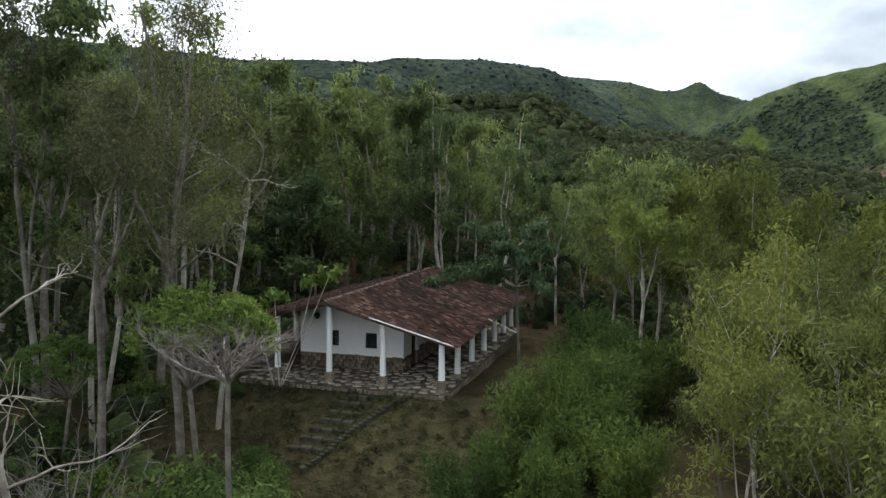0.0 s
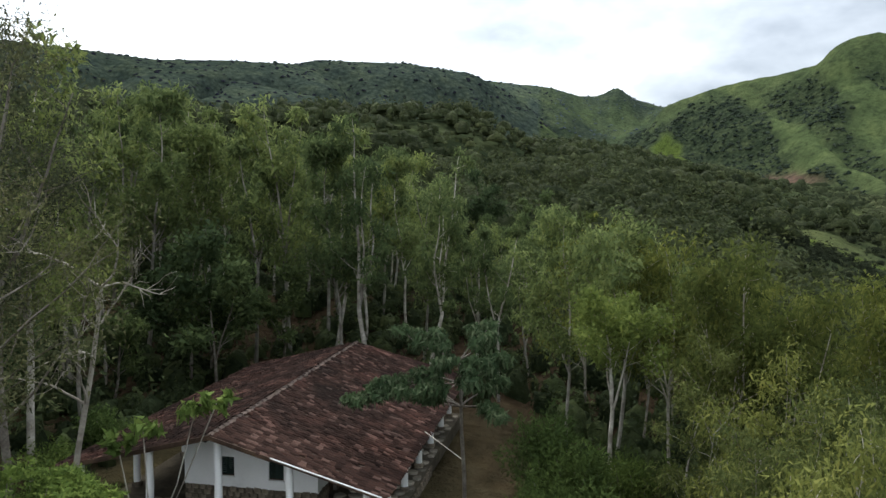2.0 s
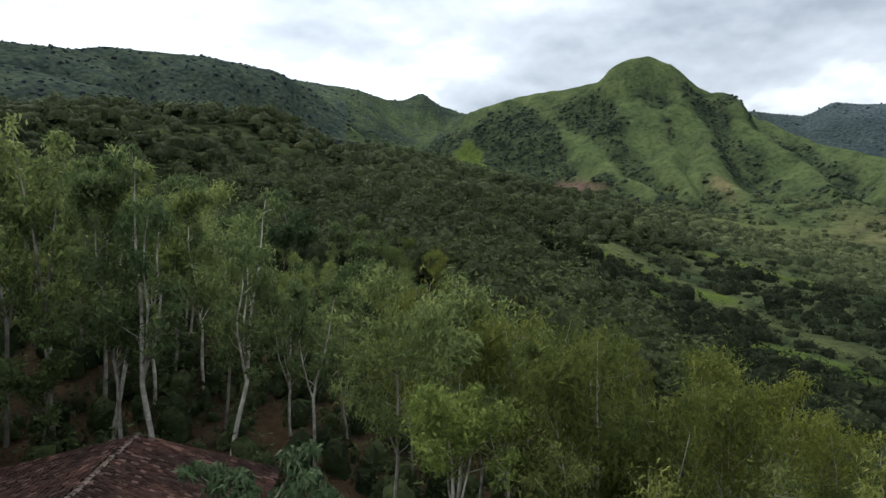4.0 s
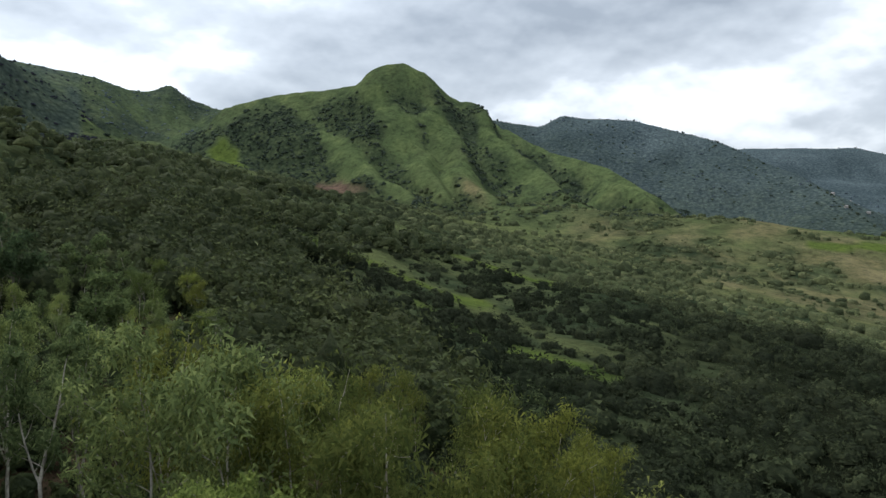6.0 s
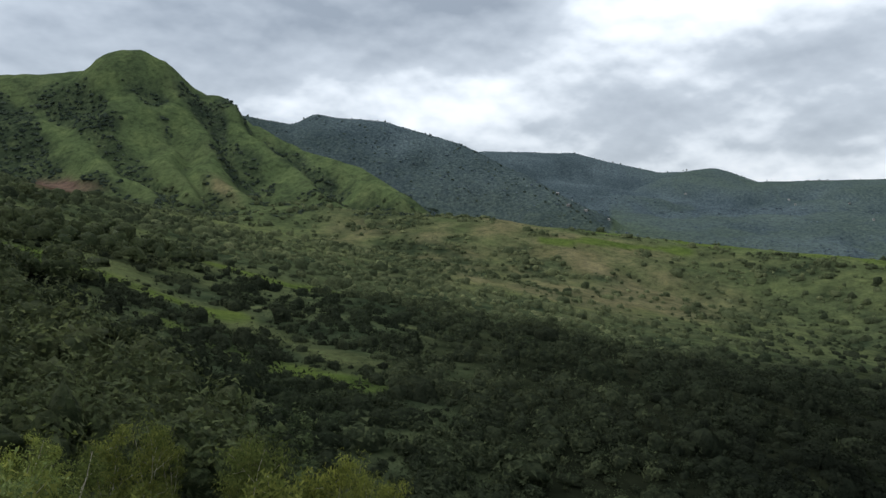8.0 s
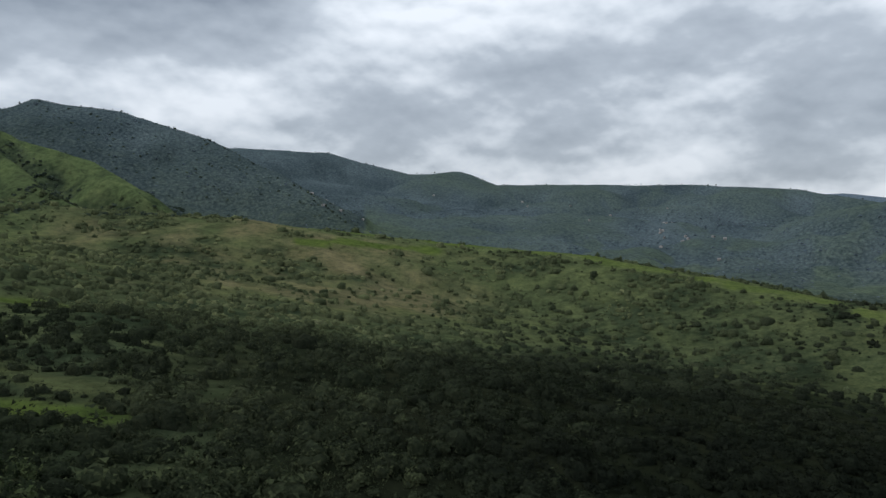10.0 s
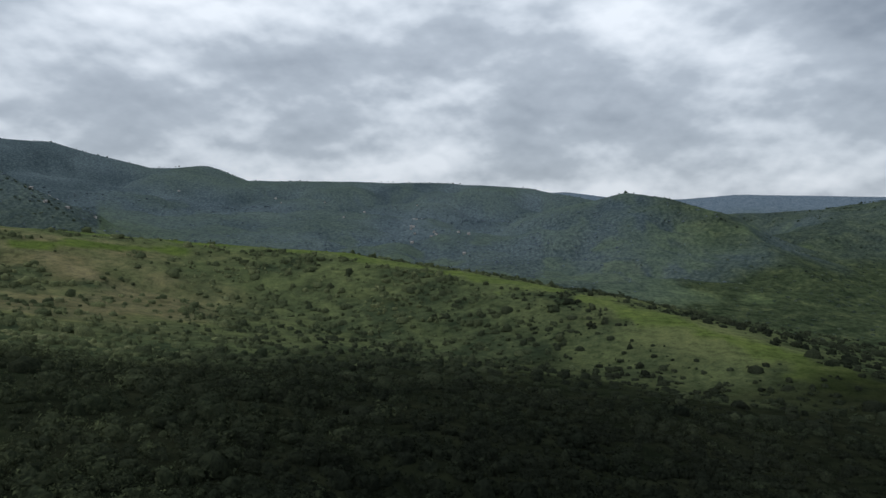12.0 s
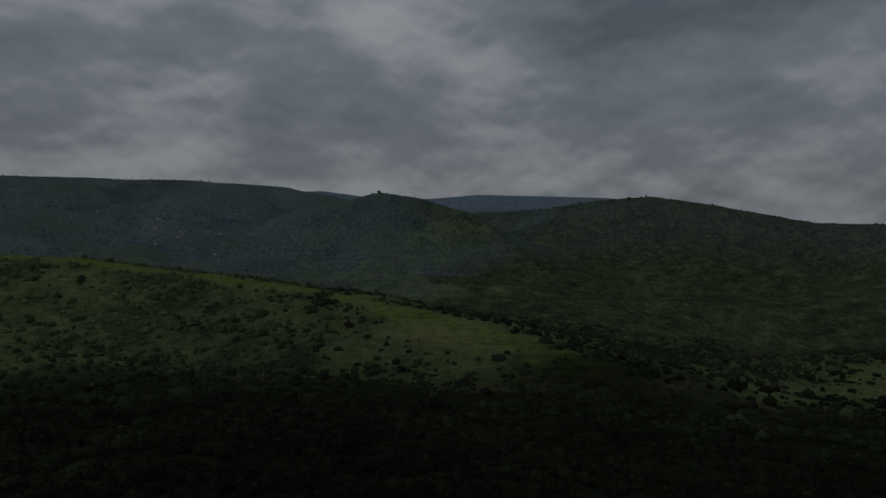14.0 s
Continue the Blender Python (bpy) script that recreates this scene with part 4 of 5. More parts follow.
def roof_tiles(deck, side, xa, xb):
    rs = np.random.RandomState(11 if side == "r" else 12)
    tv, tf = tile_shape()
    single = mesh_from("tile", tv, tf, TILE, True)
    run = xb - xa
    rows, gap = int(run / 0.30) + 1, 0.2
    cols = int((ROOF_Y1 - ROOF_Y0) / gap)
    vs, fs, o = [], [], 0
    for r in range(rows):
        for c in range(cols):
            y = ROOF_Y0 + 0.12 + c * gap + rs.normal(0, 0.012)
            d = r * 0.30 + rs.normal(0, 0.03)
            x = xa + d if side == "r" else xb - d
            if not xa - 0.02 <= x <= xb:
                continue
            if rs.rand() < 0.012:
                continue
            slope = math.degrees(math.atan(1.86 / 7.04)) if side == "r" else math.degrees(math.atan(1.75 / 7.1))
            z = roof_z(min(max(x, EAVE_L), EAVE_R), y) - 0.052
            m = pose(x, y, z, rs.normal(0, 5), slope + rs.normal(0, 2.2), (0 if side == "r" else 180) + rs.normal(0, 6))
            if side == "r" and y < 1.9:
                ob = part("tile", single, deck)
                ob.matrix_local = m
            else:
                mm = np.array(m)
                vs.append(tv @ mm[:3, :3].T + mm[:3, 3])
                fs.append(tf + o)
                o += len(tv)
    rest = part("tile_field", mesh_from("tile_field", np.concatenate(vs), np.concatenate(fs), TILE, True), deck)
    tagged(rest, kind="stuff")


def ridge_cap(house):
    rs = np.random.RandomState(5)
    tv, tf = tile_shape(0.42, 0.24)
    cap = part("ridge_cap", rod("ridge_cap", (RIDGE_X, ROOF_Y0 + 0.02, 4.0 + rise(ROOF_Y0)), (RIDGE_X, ROOF_Y1 - 0.02, 4.0 + rise(ROOF_Y1)), 0.04, 0.04, TILE, 8), house, "pale mortared ridge tiles")
    single = mesh_from("ridge_tile", tv, tf, RIDGE_TILE, True)
    y = ROOF_Y0
    while y < ROOF_Y1 - 0.3:
        ob = part("ridge_tile", single, cap)
        ob.matrix_local = pose(RIDGE_X + rs.normal(0, 0.02), y, 4.0 + rise(y), rs.normal(0, 3), 0, 90 + rs.normal(0, 3))
        y += 0.38


def flagstones(parent, x0, x1, y0, y1, zf, seed, size=0.55):
    """Irregular paving stones strewn close, each an uneven polygon."""
    rs = np.random.RandomState(seed)
    placed = []
    tries = int((x1 - x0) * (y1 - y0) / size ** 2 * 12)
    for _ in range(tries):
        c = np.array([rs.uniform(x0 + 0.1, x1 - 0.1), rs.uniform(y0 + 0.1, y1 - 0.1)])
        gap = size * rs.uniform(0.72, 1.15)
        if all((c[0] - p[0]) ** 2 + (c[1] - p[1]) ** 2 > ((gap + q) / 2) ** 2 for p, q in placed):
            placed.append((c, gap))
    for c, gap in placed:
        k = rs.randint(6, 9)
        ang = (np.arange(k) + rs.uniform(-0.3, 0.3, k)) * 2 * np.pi / k + rs.uniform(0, 6)
        rad = gap * rs.uniform(0.46, 0.62, k)
        ring = np.stack([np.cos(ang) * rad, np.sin(ang) * rad], 1)
        ring[:, 0] = np.clip(ring[:, 0], x0 - c[0], x1 - c[0])
        ring[:, 1] = np.clip(ring[:, 1], y0 - c[1], y1 - c[1])
        bm = bmesh.new()
        h = rs.uniform(0.008, 0.045)
        lo = [bm.verts.new((p[0], p[1], -0.03)) for p in ring]
        hi = [bm.verts.new((p[0] * 0.92, p[1] * 0.92, h)) for p in ring]
        bm.faces.new(hi)
        for q in range(k):
            bm.faces.new((lo[q], lo[(q + 1) % k], hi[(q + 1) % k], hi[q]))
        ob = part("flagstone", bm_mesh("flagstone", bm, FLAG), parent)
        ob.matrix_local = pose(c[0], c[1], zf(c[1]), rs.normal(0, 1), rs.normal(0, 1), 0)


def build_terrace():
    bm = bmesh.new()
    for x0, x1, y0, y1 in ((-11.3, 0.42, -0.62, 3.06), (-3.2, 0.42, 3.06, 17.6), (-13.2, -3.2, 3.06, 17.6)):
        add_hex(bm, [(x, y, -2.2) for x, y in ((x0, y0), (x1, y0), (x1, y1), (x0, y1))] + [(x, y, floor_z(y) - 0.02) for x, y in ((x0, y0), (x1, y0), (x1, y1), (x0, y1))])
    ter = tagged(new("terrace", bm_mesh("terrace", bm, JOINT)), "raised terrace paved with grey-brown flagstones round the house", "terrace", kind="structure")
    flagstones(ter, -11.2, 0.36, -0.58, 3.0, floor_z, 21, 0.46)
    flagstones(ter, -3.1, 0.36, 3.0, 17.4, floor_z, 22, 0.6)
    # faced edge of the terrace
    rs = np.random.RandomState(33)
    kinds = [stone_mesh("edge_stone", rs.uniform(0.3, 0.5), 0.16, rs.uniform(0.2, 0.28), 140 + i, STONE) for i in range(6)]
    for row in range(3):
        x = -11.2
        while x < 0.3:
            ob = part("edge_stone", kinds[rs.randint(6)], ter)
            ob.matrix_local = pose(x + 0.2, -0.63, FLOOR - 0.30 - row * 0.25, 0, rs.normal(0, 4), 0)
            x += rs.uniform(0.36, 0.5)
        y = -0.4
        while y < 9:
            ob = part("edge_stone", kinds[rs.randint(6)], ter)
            ob.matrix_local = pose(0.43, y + 0.2, floor_z(y) - 0.30 - row * 0.25, 0, 0, 90 + rs.normal(0, 4))
            y += rs.uniform(0.36, 0.5)
    # garden steps
    steps = tagged(new("garden_steps"), "mossy flagstone garden steps descending the lawn", "steps", kind="structure")
    for k in range(7):
        y = -1.5 - k * 0.62
        x = -3.5 - k * 0.19
        for s in range(3):
            ob = part("step_stone", stone_mesh("step_stone", 0.6, 0.42, 0.26, 200 + 3 * k + s, MOSSY, 0.06), steps)
            ob.matrix_local = pose(x - 0.62 + s * 0.6, y, float(ground(x, y)) - 0.12 + rs.uniform(-0.02, 0.03), 0, 0, rs.normal(0, 6))
    kerb = tagged(new("garden_kerb"), "low dark stone kerb beside the garden steps", "kerb", kind="structure")
    for k in range(26):
        t = k / 25
        x, y = -1.6 - 2.6 * t, -1.2 - 5.2 * t
        ob = part("kerb_stone", stone_mesh("kerb_stone", 0.34, 0.26, 0.3, 300 + k, MOSSY), kerb)
        ob.matrix_local = pose(x + 0.1 * math.sin(t * 9), y, float(ground(x, y)) - 0.08, 0, 0, 60 + rs.normal(0, 9))


build_house()
build_terrace()


# ---- plants ----
def leaf_cards(rs, centres, spread, per, size, aspect=2.6, droop=0.4):
    """Leaf sprays: small pointed blades strewn round each centre; three corners each."""
    c = np.repeat(np.asarray(centres), per, axis=0)
    s = np.repeat(np.asarray(spread), per, axis=0)
    n = len(c)
    d = rs.normal(0, 1, (n, 3))
    d /= np.linalg.norm(d, axis=1)[:, None] + 1e-9
    p = c + d * s * (rs.rand(n, 1) ** 0.45)
    t = 0.4 * d + rs.normal(0, 0.7, (n, 3)) - [0, 0, droop]
    t /= np.linalg.norm(t, axis=1)[:, None] + 1e-9
    w = np.cross(t, d * 1.5 + rs.normal(0, 0.6, (n, 3)) + [0, 0, 0.5])
    w /= np.linalg.norm(w, axis=1)[:, None] + 1e-9
    L = size * rs.uniform(0.6, 1.4, (n, 1))
    B = L / aspect
    v = np.stack([p - t * L * 0.4 + w * B * 0.5, p + t * L * 0.75, p - t * L * 0.4 - w * B * 0.5], 1).reshape(-1, 3)
    return v, np.arange(n * 3).reshape(n, 3)


def limb(rs, start, way, length, r0, r1, steps=6, wander=0.12, lift=0.06):
    p, d = np.array(start, float), np.array(way, float)
    d /= np.linalg.norm(d)
    pts, rad = [p.copy()], [r0]
    for i in range(steps):
        d = d + rs.normal(0, wander, 3) + [0, 0, lift]
        d /= np.linalg.norm(d)
        p = p + d * length / steps
        pts.append(p.copy())
        rad.append(r0 + (r1 - r0) * (i + 1) / steps)
    return np.array(pts), rad


def tree_kind(seed, height, crown_from, width, girth, leaf, bark, per, size, aspect=2.2, limbs=9, forks=2, lean=0.03, droop=0.4, up=0.9, puff=1.0, fork_at=(0.22, 0.4)):
    """A tree built once: tapered trunk with forks and limbs, and a loose crown of small leaves. Stands at the origin."""
    rs = np.random.RandomState(seed)
    tubes, tips = [], []
    stems = []
    fork_h = height * rs.uniform(*fork_at)
    base, rad = limb(rs, (0, 0, -0.8), (rs.normal(0, lean), rs.normal(0, lean), 1), fork_h + 0.8, girth, girth * 0.78, 5, 0.035, 0.02)
    rad[0] *= 1.35
    tubes.append(tube(base, rad, 7))
    for k in range(forks):
        a = rs.uniform(0, 6.28)
        s = 0.10 if k == 0 else rs.uniform(0.16, 0.4)
        st, sr = limb(rs, base[-1], (math.cos(a) * s, math.sin(a) * s, 1), (height - fork_h) * (0.96 if k == 0 else rs.uniform(0.7, 0.9)), girth * (0.72 if k == 0 else 0.5), girth * 0.1, 9, 0.075, 0.03)
        tubes.append(tube(st, sr, 6))
        stems.append((st, sr))
    for k in range(limbs):
        st, sr = stems[rs.randint(len(stems))]
        f = rs.uniform(max(0.0, (crown_from * height - fork_h) / (height - fork_h)), 0.98)
        i = f * (len(st) - 1)
        j = min(int(i), len(st) - 2)
        p = st[j] + (st[j + 1] - st[j]) * (i - j)
        a = rs.uniform(0, 6.28)
        reach = width * (0.5 + 0.6 * rs.rand()) * (1.05 - 0.55 * f)
        lb, lr = limb(rs, p, (math.cos(a), math.sin(a), up * rs.uniform(0.5, 1.2)), reach * 1.25, max(0.02, sr[j] * 0.5), 0.012, 5, 0.16, 0.05)
        tubes.append(tube(lb, lr, 3))
        tips += [lb[-1], lb[-2], lb[-3]]
        tw, tr = limb(rs, lb[rs.randint(2, 5)], lb[-1] - lb[2] + rs.normal(0, 0.6, 3), reach * 0.5, 0.018, 0.008, 3, 0.2, 0.06)
        tubes.append(tube(tw, tr, 3))
        tips.append(tw[-1])
    for st, sr in stems:
        tips += [st[-1], st[-2]]
    tips = np.array(tips)
    tv, tf = join_tubes(tubes)
    trunk = mesh_from("trunk", tv, tf, bark, True)
    if not per:
        return trunk, None
    sp = rs.uniform(0.6, 1.25, (len(tips), 1)) * np.array([[1, 1, 0.85]]) * width * 0.33 * puff
    v, f = leaf_cards(rs, tips, sp, max(1, per // len(tips)), size, aspect, droop)
    return trunk, mesh_from("crown", v, f, leaf)


def make_tree(name, kind, label, category="tree", group=""):
    t = tagged(new(name), label, category, group)
    part("trunk", kind[0], t)
    if kind[1]:
        part("crown", kind[1], t)
    return t


def stand(ob, x, y, scale=1.0, turn=0.0, lean=0.0):
    ob.matrix_world = pose(x, y, float(ground(x, y)), lean, 0, turn) @ Matrix.Scale(scale, 4)
    return ob


def plant(proto, x, y, scale=1.0, turn=0.0, lean=0.0):
    ob = copy_thing(proto, pose(x, y, float(ground(x, y)), lean, 0, turn))
    ob.scale = (scale, scale, scale)
    return ob


def open_ground(x, y):
    """Where no forest tree stands: house, lawn, the way past the drive."""
    if -16.5 < x < 5.5 and -4 < y < 21.5:
        return True
    if y <= -4 and -12.5 - 0.35 * (y + 4) < x < 10:
        return True
    return math.hypot(x - 9, y + 22) < 15 or (10 <= x < 19 and y < -14) or (5 <= x < 9.5 and y < 8) or math.hypot(x - 9.2, y - 7.7) < 5 or math.hypot(x - 3.1, y - 4) < 5


def forest():
    rs = np.random.RandomState(101)
    euc = [tree_kind(i, 17 + i % 3, 0.28, 2.5, 0.14 + 0.02 * (i % 3), LEAF_EUC, BARK_PALE, 2900, 0.36, 2.4, 22, 1 + i % 3, 0.03, 0.8, 1.2, 1.0) for i in range(6)]
    yel = [tree_kind(20 + i, 14.5, 0.2, 3.2, 0.11, LEAF_YEL, BARK_MID, 4700, 0.29, 2.6, 20, 3, 0.05, 0.9, 0.9, 1.2) for i in range(5)]
    dark = [tree_kind(40 + i, 13, 0.25, 3.4, 0.16, LEAF_DARK, BARK_GREY, 2700, 0.47, 1.8, 13, 2, 0.05, 0.3, 0.7, 1.15) for i in range(4)]
    lab = {"euc": "tall slim eucalyptus with pale trunk and airy grey-green crown", "yel": "feathery yellow-green tree with thin pale trunk", "dark": "dense dark green broadleaf forest tree"}
    names = {"euc": "eucalyptus_tree", "yel": "feathery_tree", "dark": "broadleaf_tree"}
    groups = {"euc": "eucalyptus grove", "yel": "feathery grove", "dark": "forest trees"}
    # the same feathery trees with shade put into the leaf colour
    yel += [tree_kind(120 + i, 14.5, 0.2, 3.2, 0.11, LEAF_YEL_SHADE, BARK_MID, 4700, 0.29, 2.6, 20, 3, 0.05, 0.9, 0.9, 1.2) for i in range(4)]
    yel += [tree_kind(220 + i, 14.5, 0.2, 3.0, 0.12, LEAF_EUC, BARK_PALE, 4300, 0.31, 2.4, 20, 2 + i % 2, 0.04, 0.8, 1.0, 1.15) for i in range(4)]
    protos = {k: [make_tree(names[k], q, lab[k], "tree", groups[k]) for q in v] for k, v in (("euc", euc), ("yel", yel), ("dark", dark))}
    tall = {k: [float(np.percentile(np.array([v.co.z for v in q[1].vertices]), 98)) for q in v] for k, v in (("euc", euc), ("yel", yel))}
    used = set()
    step = 4.9
    for gx in np.arange(-80, 70, step):
        for gy in np.arange(-34, 100, step):
            x, y = gx + rs.uniform(-2.1, 2.1), gy + rs.uniform(-2.1, 2.1)
            dx, dy = x - HUB[0], y - HUB[1]
            r, az = math.hypot(dx, dy), math.degrees(math.atan2(dx, dy))
            u, j1, j2, j3, j4 = rs.rand(5)
            if r > 96 or az < -72 or az > 33 or open_ground(x, y):
                continue
            if (x > 4 and y < -1) or (7 < x < 13.5 and y < 12) or (-20 < x < 0 and y < -8) or (az > 3 and r > 64) or (az > 19 and (r < 26 or r > 58)):
                continue
            if az > 11 and u < 0.25:
                continue
            g = float(ground(x, y))
            # the height of the canopy falls away towards the gully
            top = float(np.interp(az, (-40, -29, -18, -7, 1, 15, 24, 33), (22, 21, 17.5, 14.2, 11.9, 10.5, 9.0, 5.0))) + 2.6 * (j1 - 0.6)
            if az > 4:
                top -= 0.22 * max(r - 37, 0) + 1.2 * j3
            elif az > -14:
                top -= 0.17 * max(r - 34, 0)
            west = x < -12.5 and y < 24
            if (az > -13 + 9 * (j3 - 0.5) and x > 3) or (az > -22 + 9 * (j3 - 0.5) and x > -6 and y > 21 and j1 > 0.75):
                k = "yel"
            elif west:
                k = "euc" if u < 0.75 else "dark"
            else:
                k = "euc" if u < 0.74 else "dark" if u < 0.86 else "yel"
            i = int(j2 * len(protos[k])) if k != "yel" else 9 + int(j2 * 4) if az < -2 + 12 * (j4 - 0.5) else int(j2 * 8.99) if az < 11 + 5 * (j4 - 0.5) else 5 + int(j2 * 4)
            if k == "dark":
                s = (8 + 5 * j1) / 13 if west else 0.6 + 0.35 * j1
            else:
                s = (16 + 6 * j1) / tall[k][i] if west else max(5.5, top - g) / tall[k][i]
            turn, lean = 360 * j4, 6 * (j3 - 0.5)
            if (k, i) not in used:
                used.add((k, i))
                stand(protos[k][i], x, y, s, turn, lean)
            else:
                plant(protos[k][i], x, y, s, turn, lean)
    for k, v in protos.items():
        for i, p in enumerate(v):
            if (k, i) not in used:
                for o in (*p.children_recursive, p):
                    bpy.data.objects.remove(o)


forest()


def bush_kind(seed, r, h, leaf, per, size, aspect=1.8, droop=0.2):
    rs = np.random.RandomState(seed)
    tubes, tips = [], []
    for k in range(9):
        a = 6.28 * k / 9 + rs.normal(0, 0.3)
        s = rs.uniform(0.15, 0.9)
        lb, lr = limb(rs, (0, 0, -0.3), (math.cos(a) * s * r / h, math.sin(a) * s * r / h, 0.9), h * rs.uniform(0.65, 1.0), 0.04, 0.01, 5, 0.12, 0.05)
        tubes.append(tube(lb, lr, 4))
        tips += list(lb[2:])
    tips = np.array(tips)
    v, f = leaf_cards(rs, tips, np.full((len(tips), 3), [[r * 0.36, r * 0.36, h * 0.2]]), per // len(tips), size, aspect, droop)
    tv, tf = join_tubes(tubes)
    return mesh_from("stems", tv, tf, BARK_GREY, True), mesh_from("foliage", v, f, leaf)


def make_bush(name, kind, label, group=""):
    t = tagged(new(name), label, "bush", group)
    part("branchwork", kind[0], t)
    part("foliage", kind[1], t)
    return t


def garden():
    rs = np.random.RandomState(77)
    # tall dark thicket east of the house
    kinds = [make_bush("green_thicket_bush", bush_kind(60 + i, 1.9, 4.0, LEAF_FERN, 5600, 0.21, 3.2, -0.6), "dense upright fern-green bush on the slope", "thicket below the terrace") for i in range(3)]
    spots = [(6.6, 8.5), (7.6, 5.0), (6.6, 3.0), (8.6, 8.0), (8.0, 1.4), (6.6, -0.6), (8.6, -1.6), (6.8, -3.4), (5.4, -4.4), (9.6, 3.6), (8.2, -5.4), (5.6, -6.8), (7.0, -8.6), (4.4, -7.4), (9.4, -8.2), (10.4, 6.6), (6.4, 10.4), (3.6, -9.0)]
    for i, (x, y) in enumerate(spots):
        s, a = rs.uniform(0.8, 1.25), rs.uniform(0, 360)
        stand(kinds[i], x, y, s, a) if i < 3 else plant(kinds[i % 3], x, y, s, a)
    # feathery olive trees farther east, thin pale stems showing
    kinds = [tree_kind(160 + i, 11, 0.1, 2.5, 0.075, LEAF_OLIVE, BARK_PALE, 5600, 0.2, 2.8, 22, 3, 0.06, 0.8, 0.9, 1.1, (0.12, 0.3)) for i in range(3)]
    tall = [float(np.percentile(np.array([v.co.z for v in q[1].vertices]), 98)) for q in kinds]
    trees = [make_tree("olive_green_tree", q, "tall loose olive-green tree with thin pale stems", "tree", "olive grove below the house") for q in kinds]
    i = 0
    for gx in np.arange(13.4, 27, 3.0):
        for gy in np.arange(-13, 5.5, 3.0):
            x, y = gx + rs.uniform(-1.2, 1.2), gy + rs.uniform(-1.2, 1.2)
            if math.hypot(x - 9, y + 20) < 9 or math.degrees(math.atan2(x - HUB[0], y - HUB[1])) > 52:
                continue
            top = 7.4 + rs.uniform(-1.6, 0.8) - 0.12 * max(x - 14, 0) - 0.25 * max(-6 - y, 0)
            s, a = (top - float(ground(x, y))) / tall[i % 3], rs.uniform(0, 360)
            stand(trees[i], x, y, s, a) if i < 3 else plant(trees[i % 3], x, y, s, a)
            i += 1
    # bright low bushes on the lawn
    kinds = [make_bush("green_bush", bush_kind(70 + i, 1.7, 2.2, LEAF_HEDGE, 6200, 0.12, 1.9, 0.1), "bright green leafy bush on the lawn", "bushes on the lawn") for i in range(3)]
    spots = [(-4.6, -8.6, 0.9), (-6.2, -6.9, 0.8), (-3.9, -10.8, 1.25), (-5.4, -11.6, 0.9), (-2.4, -12.4, 1.0), (2.6, -16.6, 1.9), (0.2, -15.6, 1.9), (4.4, -17.8, 1.9), (-2.6, -14.6, 1.8), (-5.0, -13.6, 1.7), (-10.6, -11.4, 1.1), (-16.5, 3.0, 1.2), (-17.5, 8.0, 1.3), (-14.8, -4.2, 1.1), (-17.8, -2.0, 1.2), (-15.8, -8.6, 1.0), (-11.4, -1.9, 0.42), (-10.2, -2.3, 0.36), (-12.9, -1.5, 0.5)]
    for i, (x, y, s) in enumerate(spots):
        a = rs.uniform(0, 360)
        stand(kinds[i], x, y, s, a) if i < 3 else plant(kinds[i % 3], x, y, s, a)
    # round small tree before the west porch
    r4 = np.random.RandomState(81)
    st, sr = limb(r4, (0, 0, -0.5), (0.0, 0.0, 1), 5.2, 0.13, 0.10, 6, 0.03, 0.0)
    tubes, tips = [tube(st, sr, 8)], []
    for k in range(110):
        a, up = r4.uniform(0, 6.28), r4.uniform(0.0, 1.0)
        ring = math.sqrt(1 - up * up) * r4.uniform(0.85, 1.08)
        e = np.array([2.8 * ring * math.cos(a), 2.8 * ring * math.sin(a), 6.3 + 2.4 * up * r4.uniform(0.85, 1.05)])
        tips.append(e)
        if k % 4 == 0:
            mid = (st[-1] + e) / 2 + [0.2 * math.cos(a), 0.2 * math.sin(a), -0.25]
            tubes.append(tube(np.array([st[-1], (st[-1] + mid) / 2, mid, (mid + e) / 2, e]), [0.06, 0.045, 0.035, 0.025, 0.012], 5))
    tv, tf = join_tubes(tubes)
    v, f = leaf_cards(r4, tips, np.full((len(tips), 3), [[0.5, 0.5, 0.3]]), 85, 0.16, 1.9, 0.2)
    t = make_tree("small_tree", (mesh_from("trunk", tv, tf, BARK_GREY, True), mesh_from("crown", v, f, LEAF_BRIGHT)), "small tree with a wide olive-green dome of leaves", "tree", "dome trees by the lawn")
    stand(t, -7.5, -8.9, 1.0, 40)
    plant(t, -15.3, -8.5, 0.7, 200)
    # leafless umbrella tree
    bare = tagged(new("bare_tree"), "leafless grey tree with a wide flat spread of twigs", "tree")
    r2 = np.random.RandomState(9)
    g = float(ground(0.08, -17.8))
    top = 4.3 - g
    tubes = []
    base, br = limb(r2, (0, 0, -0.6), (0.02, 0.0, 1), top + 0.6, 0.09, 0.065, 6, 0.02, 0.01)
    v, f = tube(base, br, 8)
    part("trunk", mesh_from("trunk", v, f, TWIG, True), bare)
